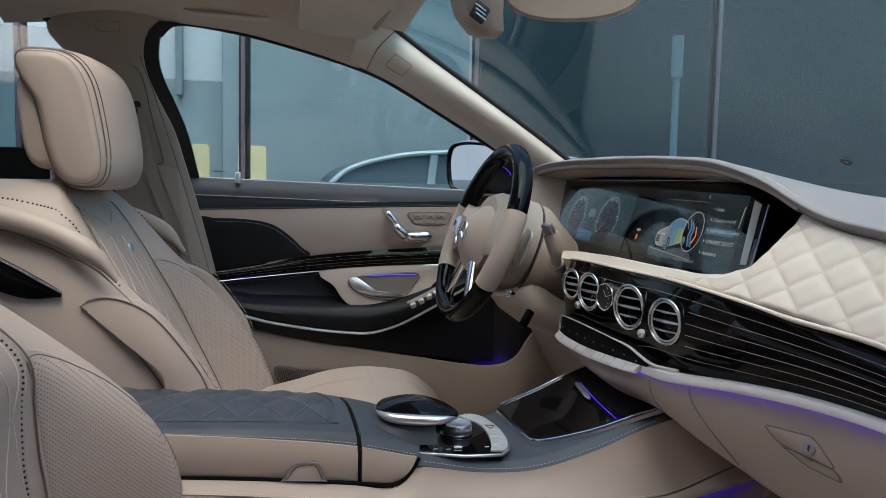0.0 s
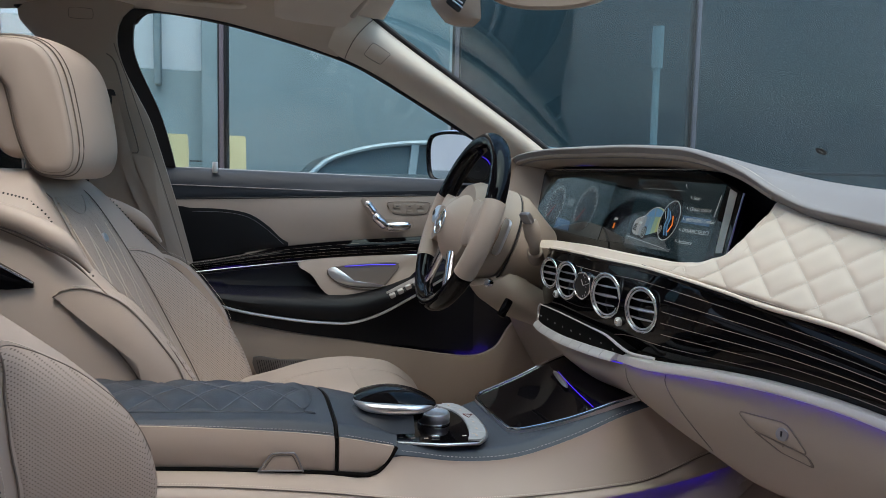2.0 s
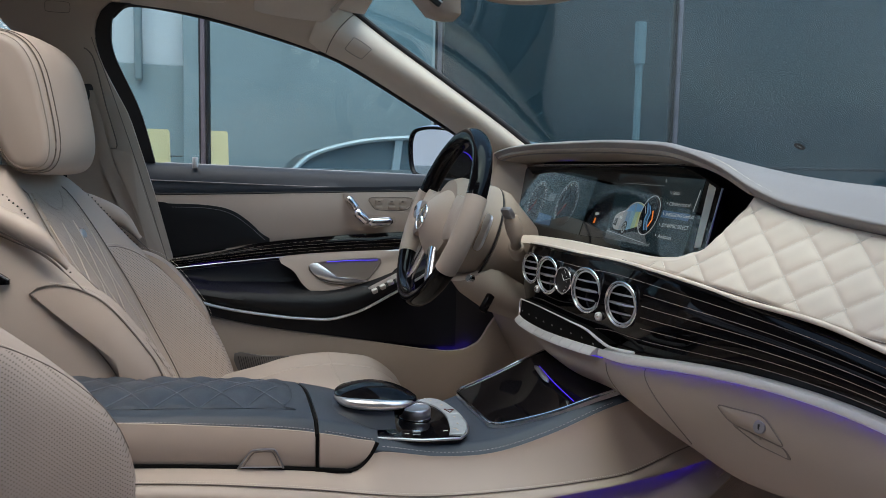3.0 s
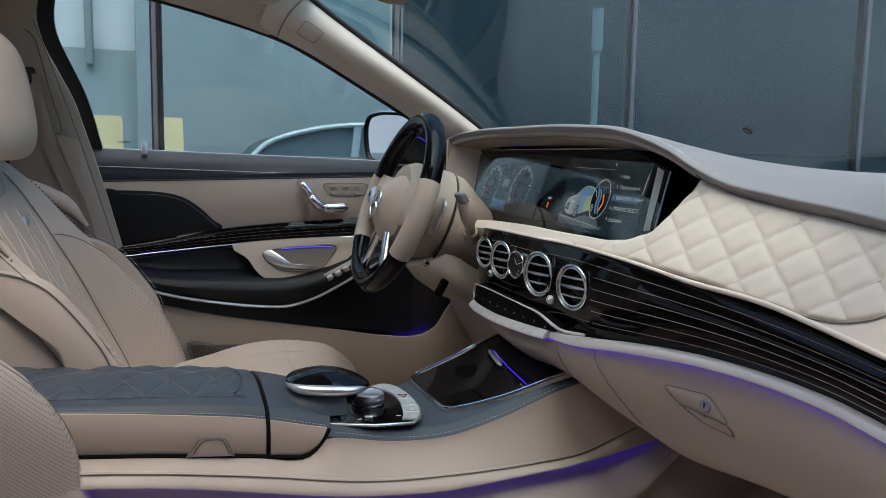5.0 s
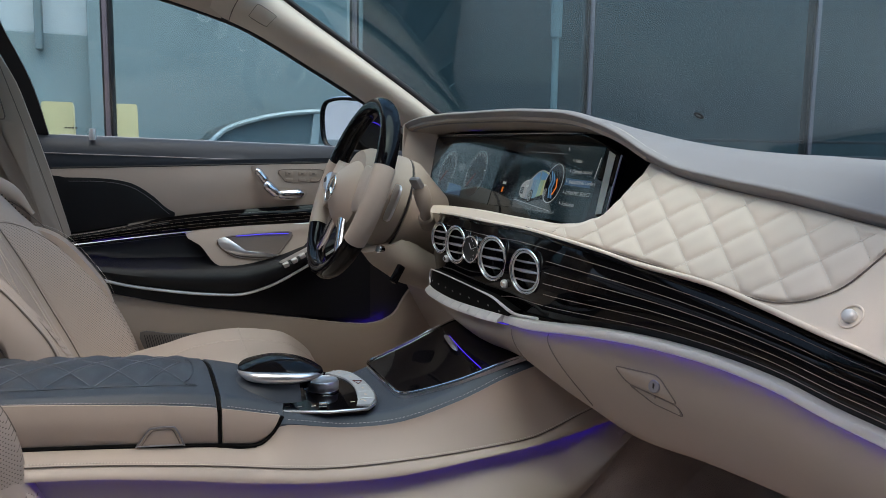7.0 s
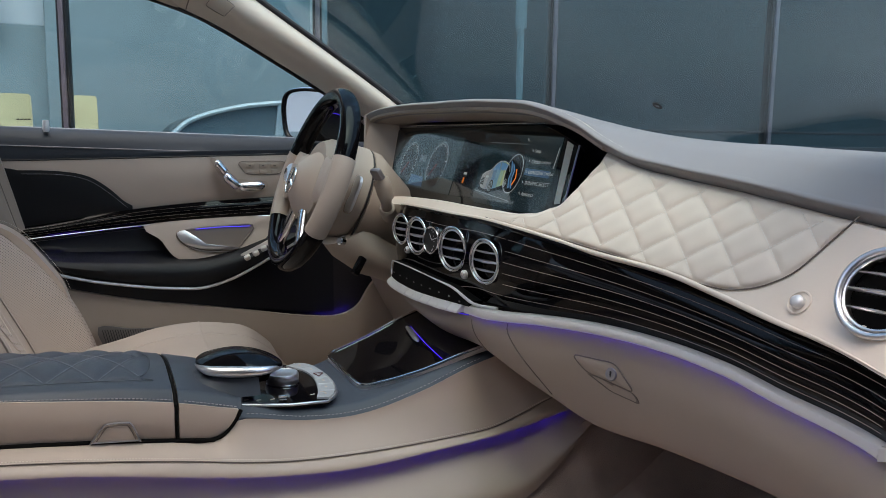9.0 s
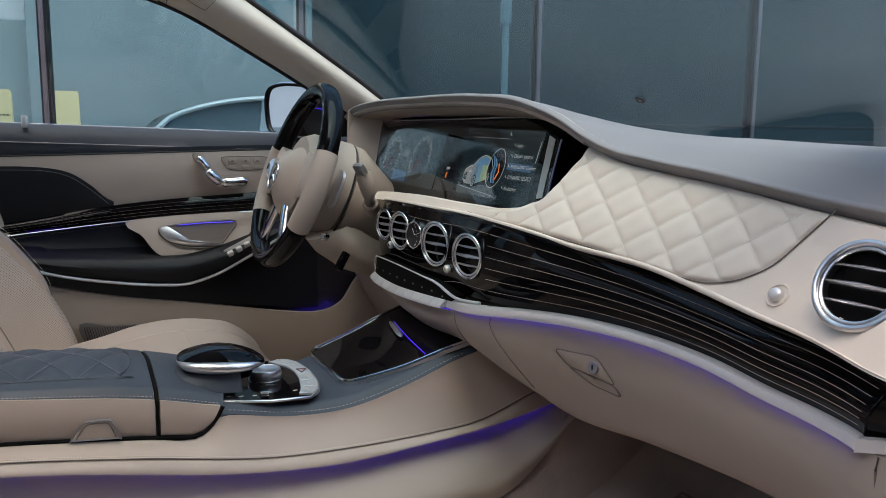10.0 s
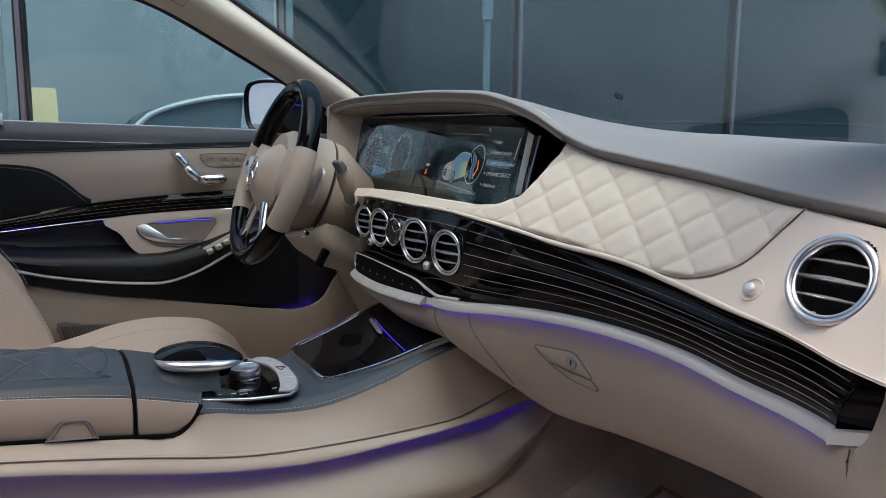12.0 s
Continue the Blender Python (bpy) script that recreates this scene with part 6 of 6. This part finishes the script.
        bits = [tube([(p.x + wx + .004, yc + sg * .2485, p.y + dz + .004), (p.x + wx + .004 + (q.x - p.x) * .55, yc + sg * .2485, p.y + dz + .004 + (q.y - p.y) * .55)], .0006, 4) for a, b in zip(edge, edge[1:]) for p, q in [(a.lerp(b, t / 4), a.lerp(b, (t + 1) / 4)) for t in range(4)]]
        tagged(part("stitching", joined(*bits), thread, w, "pale machine stitching"), kind="stuff")
        tr = spline([(-.93, .915, 0), (-.865, .888, 0), (-.785, .840, 0), (-.80, .833, 0), (-.835, .833, 0), (-.88, .85, 0), (-.95, .89, 0)], 36, True)
        t = part("shoulder_trim", pillow([(p.x + dx, yc + sg * .246, p.y + dz) for p in tr], (0, sg, 0), .006, .02, 4, 3), gloss_black, seat, "black lacquer insert with a chrome edge")
        part("chrome_edge", tube([(x + dx, yc + sg * .250, z + dz) for x, z in ((-.94, .921), (-.865, .890), (-.785, .841))], .0016, 6), chrome, t)
    part("back_shell", sheet(lambda z, s: (back_x(z) - .13 - .03 * (1 - s * s) + dx, yc + .23 * s, z + dz), steps(.50, .93, 16), steps(-1, 1, 16), (-.01, 0, 0)), leather, seat, "beige leather back shell")
    # cushion
    wd = .25
    top = curve([-.64, -.52, -.422, -.378, -.30, -.239, -.187, -.153, -.12], [.51, .562, .586, .598, .607, .602, .589, .565, .530])
    def cush(u, s):
        x = -.62 + .49 * u - .02 * abs(s) ** 3 * u
        edge = smooth(1.0, .70, abs(s))
        return (x + dx, yc + wd * s, top(x) + .012 * smooth(.4, .75, abs(s)) * edge - .055 * (1 - edge) + dz - low)
    cushion = part("seat_cushion", sheet(cush, steps(0, 1, 50), steps(-1, 1, 40), (0, 0, -.09)), leather, seat, "beige leather seat cushion")
    for s in (-.45, .45):
        part("cushion_seam", tube([Vector(cush(u, s)) + Vector((0, 0, .0000)) for u in steps(.05, .98, 40)], .0009, 5), leather, cushion)
    part("cushion_seam", tube([Vector(cush(.72 - .04 * (1 - s * s), s)) + Vector((0, 0, .0000)) for s in steps(-.9, .9, 40)], .0009, 5), leather, cushion)
    part("seat_base", rbox((-.36 + dx, yc, .485 + dz * .5), (.50, .44, .09), .02), plastic_beige, seat, "beige plastic seat base")
    # headrest on two posts
    hx, hz = -.800 + dx + head_dx, 1.095 + dz
    def head(s, cx, rx, rz, w, lean, wrap=0.0):
        k = abs(s)
        q = (1 - k ** 5) ** .5 if k < 1 else 0
        e = .55 + .45 * q
        out = []
        for i in range(44):
            a = 2 * math.pi * i / 44
            c, n = math.copysign(abs(math.cos(a)) ** .66, math.cos(a)), math.copysign(abs(math.sin(a)) ** .66, math.sin(a))
            out.append(Vector((hx + cx + rx * e * c + lean * n + turn * .6 * w * s + .020 * (1 - s * s) * (c > 0) * c - wrap * max(n - .25, 0) * (1 - c) * .5, yc + w * s, hz + rz * (.80 + .20 * q) * n)))
        return out
    hs = [-1, -.99, -.965, -.92, -.84, -.7, -.5, -.25, 0, .25, .5, .7, .84, .92, .965, .99, 1]
    headrest = part("headrest", loft([head(s, -.034, .034, .080, .118, -.006) for s in hs]), leather, seat, "beige leather headrest with a loose front cushion")
    cush2 = part("head_cushion", loft([head(s, .012, .050, .112, .130, -.018, .055) for s in hs]), leather, headrest, "beige leather head cushion")
    for s in (-.90, .90):
        ring = head(s, .012, .0512, .1132, .131, -.018, .055)
        part("cushion_piping", tube(ring, .0011, 6, True), piping, cush2, "taupe piping")
    for s in (-.84, .84):
        part("cushion_piping", tube(head(s, .012, .0508, .1128, .1305, -.018, .055), .0009, 6, True), piping, cush2, "taupe piping")
    bits = []
    for s in (-.965, .965):
        ring = spline(head(s, .012, .0515, .1136, .1312, -.018, .055), 200, True)
        bits += [tube([ring[k], ring[k].lerp(ring[(k + 1) % 200], .6)], .0007, 4) for k in range(200)]
    tagged(part("stitching", joined(*bits), piping, cush2, "taupe machine stitching"), kind="stuff")
    for s in (-.45, .45):
        part("headrest_post", tube([(hx - .035, yc + .128 * s, hz - .06), (hx - .030, yc + .128 * s, hz - .145)], .0062, 12), chrome, seat, "chrome headrest post")
        part("post_collar", disc((hx - .031, yc + .128 * s, .985 + dz), (0, 0, 1), .013, .02, 20, .003), black_plastic, seat)
    return seat
make_seat("driver_seat", .36, 0, 0, "beige perforated leather driver's seat beside the door")
make_seat("passenger_seat", -.36, -.070, -.025, "beige perforated leather passenger seat close to the open side", .060, -.09, .23, 0.0, False, .075, curve([.60, .70, .75, .80, .85, .90, 1.0], [-.040, -.034, -.031, -.012, .022, .028, .028]))

# ---- outside: ground, glass front, what stands behind it ----
ground = tagged(part("ground", sheet(lambda x, y: (x, y, 0.0), [-300, -40, -10, -4, 0, 4, 10, 40, 300], [-300, -40, -10, -4, 0, 2.9, 10, 40, 300], (0, 0, -.2)), asphalt, None, "dark asphalt in front of the building"), category="ground", kind="structure")
mull = mat("dark_mullion_metal", (.03, .031, .035), .4, metal=.6, stain=.1)
mull_edge = mat("grey_mullion_cap", (.20, .17, .20), .35, metal=.5, stain=.1)
wall_north = thing("wall_north", "tall glass curtain wall with dark metal mullions", "glass wall", (-.565, 3.0, 0), kind="structure")
wall_north.rotation_euler = (0, 0, radians(-17.1))
STEP = 1.158
for k in range(-6, 8):
    for z0, z1 in ((.35, 2.55), (2.6, 5.2)):
        part("pane", rbox(((k + .5) * STEP, .03, (z0 + z1) / 2), (STEP - .05, .02, z1 - z0), 0), facade_glass, wall_north, "tinted glass pane", flat=True)
for k in range(-6, 9):
    m = part("mullion", rbox((k * STEP + .010, .018, 2.75), (.044, .056, 5.5), .004), mull, wall_north, "dark metal mullion")
    part("mullion_cap", rbox((k * STEP + .012, -.018, 2.75), (.020, .014, 5.5), .002), mull_edge, m, "grey metal cap")
part("sill_rail", rbox((STEP, .03, .30), (STEP * 14, .12, .10), .01), mull, wall_north, "dark metal bottom rail")
part("transom", rbox((STEP, .03, 2.575), (STEP * 14, .06, .05), .004), mull, wall_north, "dark metal transom")
part("transom", rbox((6.2, .02, .925), (8.6, .05, .11), .004), mull, wall_north, "dark metal transom")
part("film_line", rbox((6.2, .012, 1.050), (8.6, .004, .014), .001), mull, wall_north, "dark film line on the glass")
part("plinth", rbox((STEP, .03, .125), (STEP * 14, .16, .25), .01), paving, wall_north, "concrete plinth")

# added yard behind the glass: its painted walls stand in for reflections
hall_white = mat("white_wall_paint", (.76, .75, .77), .8, stain=.06, stain_scale=.6)
hall_grey = mat("blue_grey_wall_paint", (.225, .272, .288), .8, stain=.10, stain_scale=.7)
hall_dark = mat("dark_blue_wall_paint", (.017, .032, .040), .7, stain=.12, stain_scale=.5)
yard_wall = tagged(part("wall_far", rbox((-3.6, 9.2, 1.1), (8.6, .3, 2.2), .02), hall_grey, None, "blue-grey and white yard wall standing in for reflections in the glass"), category="wall", kind="structure")
part("white_upper", rbox((-4.05, 9.25, 4.2), (6.9, .3, 4.0), .02), hall_white, yard_wall, "white upper wall")
part("stepped_block", rbox((.85, 9.0, 2.5), (3.0, .5, 4.9), .02), hall_grey, yard_wall, "stepped grey block")
part("stepped_block", rbox((-.60, 9.0, 1.9), (.5, .4, 3.8), .02), hall_grey, yard_wall, "stepped grey block")
part("dark_wall", rbox((9.9, 9.1, 3.1), (15.2, .3, 6.2), .02), hall_dark, yard_wall, "dark blue-grey wall")
for x, w in ((-2.05, .22), (-1.35, .08), (-3.6, .3), (-4.6, .12)):
    part("column", rbox((x, 8.95, 3.6), (w, .2, 3.2), .02), hall_grey, yard_wall, "slim grey column")
tagged(part("yard_floor", rbox((3.5, 6.9, .05), (20, 4.4, .1), .01), paving, None, "grey paved yard behind the glass"), category="pavement", kind="structure")
yellow = mat("yellow_paint", (.90, .66, .36), .5, stain=.1)
for x0 in (-.985, -.505):
    tagged(part("guard_post", loft([[(x0 + a * w, 6.0 + b * .09, z) for a, b in ((-1, -1), (1, -1), (1, 1), (-1, 1))] for w, z in ((.135, .1), (.13, .3), (.115, 1.28), (.105, 1.300))]), yellow, None, "pale yellow painted guard post behind the glass"), category="bollard", group="guard posts")

# parked car behind the glass
silver = mat("silver_car_paint", (.40, .43, .46), .3, metal=.4, coat=.6, stain=.03)
dark_glass = mat("dark_car_glass", (.10, .13, .15), .08, spec=.6, stain=.1)
parked_car = thing("parked_car", "silver parked car standing behind the glass", "car")
roof_line = spline([(.18, 0, 1.0), (.36, 0, 1.145), (.77, 0, 1.262), (1.25, 0, 1.312), (1.9, 0, 1.325), (2.6, 0, 1.27), (3.2, 0, 1.10), (3.45, 0, 1.0)], 40)
part("glasshouse", loft([[(p.x, y, p.z + dz) for p in roof_line] for y, dz in ((6.02, -.012), (6.0, -.03), (6.25, .0), (7.3, .0))]), dark_glass, parked_car, "dark side windows")
part("roof", loft([[(p.x, y, p.z + dz) for p, dz in [(q, .0) for q in roof_line] + [(q, -.035) for q in reversed(roof_line)]] for y in (6.10, 7.3)]), silver, parked_car, "silver roof")
part("window_trim", tube([(p.x, 5.99, p.z - .012) for p in roof_line], .022, 8), silver, parked_car, "bright roof edge")
part("pillar", loft([[(x + a, y, z) for a, y in ((-.035, 5.985), (.035, 5.985), (.035, 6.03), (-.035, 6.03))] for x, z in ((1.095, .95), (1.13, 1.28))]), silver, parked_car, "silver door pillar")
side_line = [(-.75, .35), (-.78, .62), (-.70, .86), (-.25, .96), (.18, 1.0), (1.6, 1.005), (3.45, 1.0), (4.05, .93), (4.15, .6), (4.1, .35)]
part("body", loft([[(x, y, z - dz) for x, z in side_line] for y, dz in ((5.90, .03), (5.86, .0), (7.45, .0))]), silver, parked_car, "silver car body")
for x0 in (-.05, 3.1):
    w = part("wheel", disc((x0, 5.84, .33), (0, -1, 0), .32, .2, 36, .02), rubber, parked_car, "black tyre")
    part("rim", disc((x0, 5.835, .33), (0, -1, 0), .22, .02, 28, .01), satin, w, "silver rim")

# unseen wall beside the car adds shade; far building behind camera for reflections
tagged(part("shade_wall_south", rbox((-4.3, -1.9, 1.65), (9.2, .20, 3.3), .02), hall_dark, None, "unseen dark wall beside the car, added to shade its interior"), category="wall", kind="structure")
south = tagged(part("wall_back", rbox((0, -30.0, 2.0), (90, .4, 4.0), .02), hall_white, None, "pale building far across the yard"), category="building", kind="structure")
for i in range(16):
    part("window", rbox((-30 + i * 4.0, -29.75, 2.2), (2.4, .1, 1.6), .01), dark_glass, south, "dark window")

lamp_post = thing("lamp_post", "slim grey lamp post behind the glass", "lamp post")
part("post", tube([(3.0, 5.0, 0), (3.0, 5.0, 1.97)], .030, 12), hall_grey, lamp_post, "grey post")
part("lamp_head", tube([(3.0, 5.0, 1.95), (3.0, 5.0, 2.3)], .05, 12), hall_grey, lamp_post, "grey lamp head")

west = tagged(part("wall_west", rbox((-16.0, 2.0, 2.5), (.4, 22, 5.0), .02), hall_white, None, "pale building at the end of the yard"), category="building", kind="structure")
for i in range(3):
    part("window_band", rbox((-15.75, 2.0, .9 + 1.5 * i), (.1, 21, .42), .01), hall_grey, west, "grey window band")
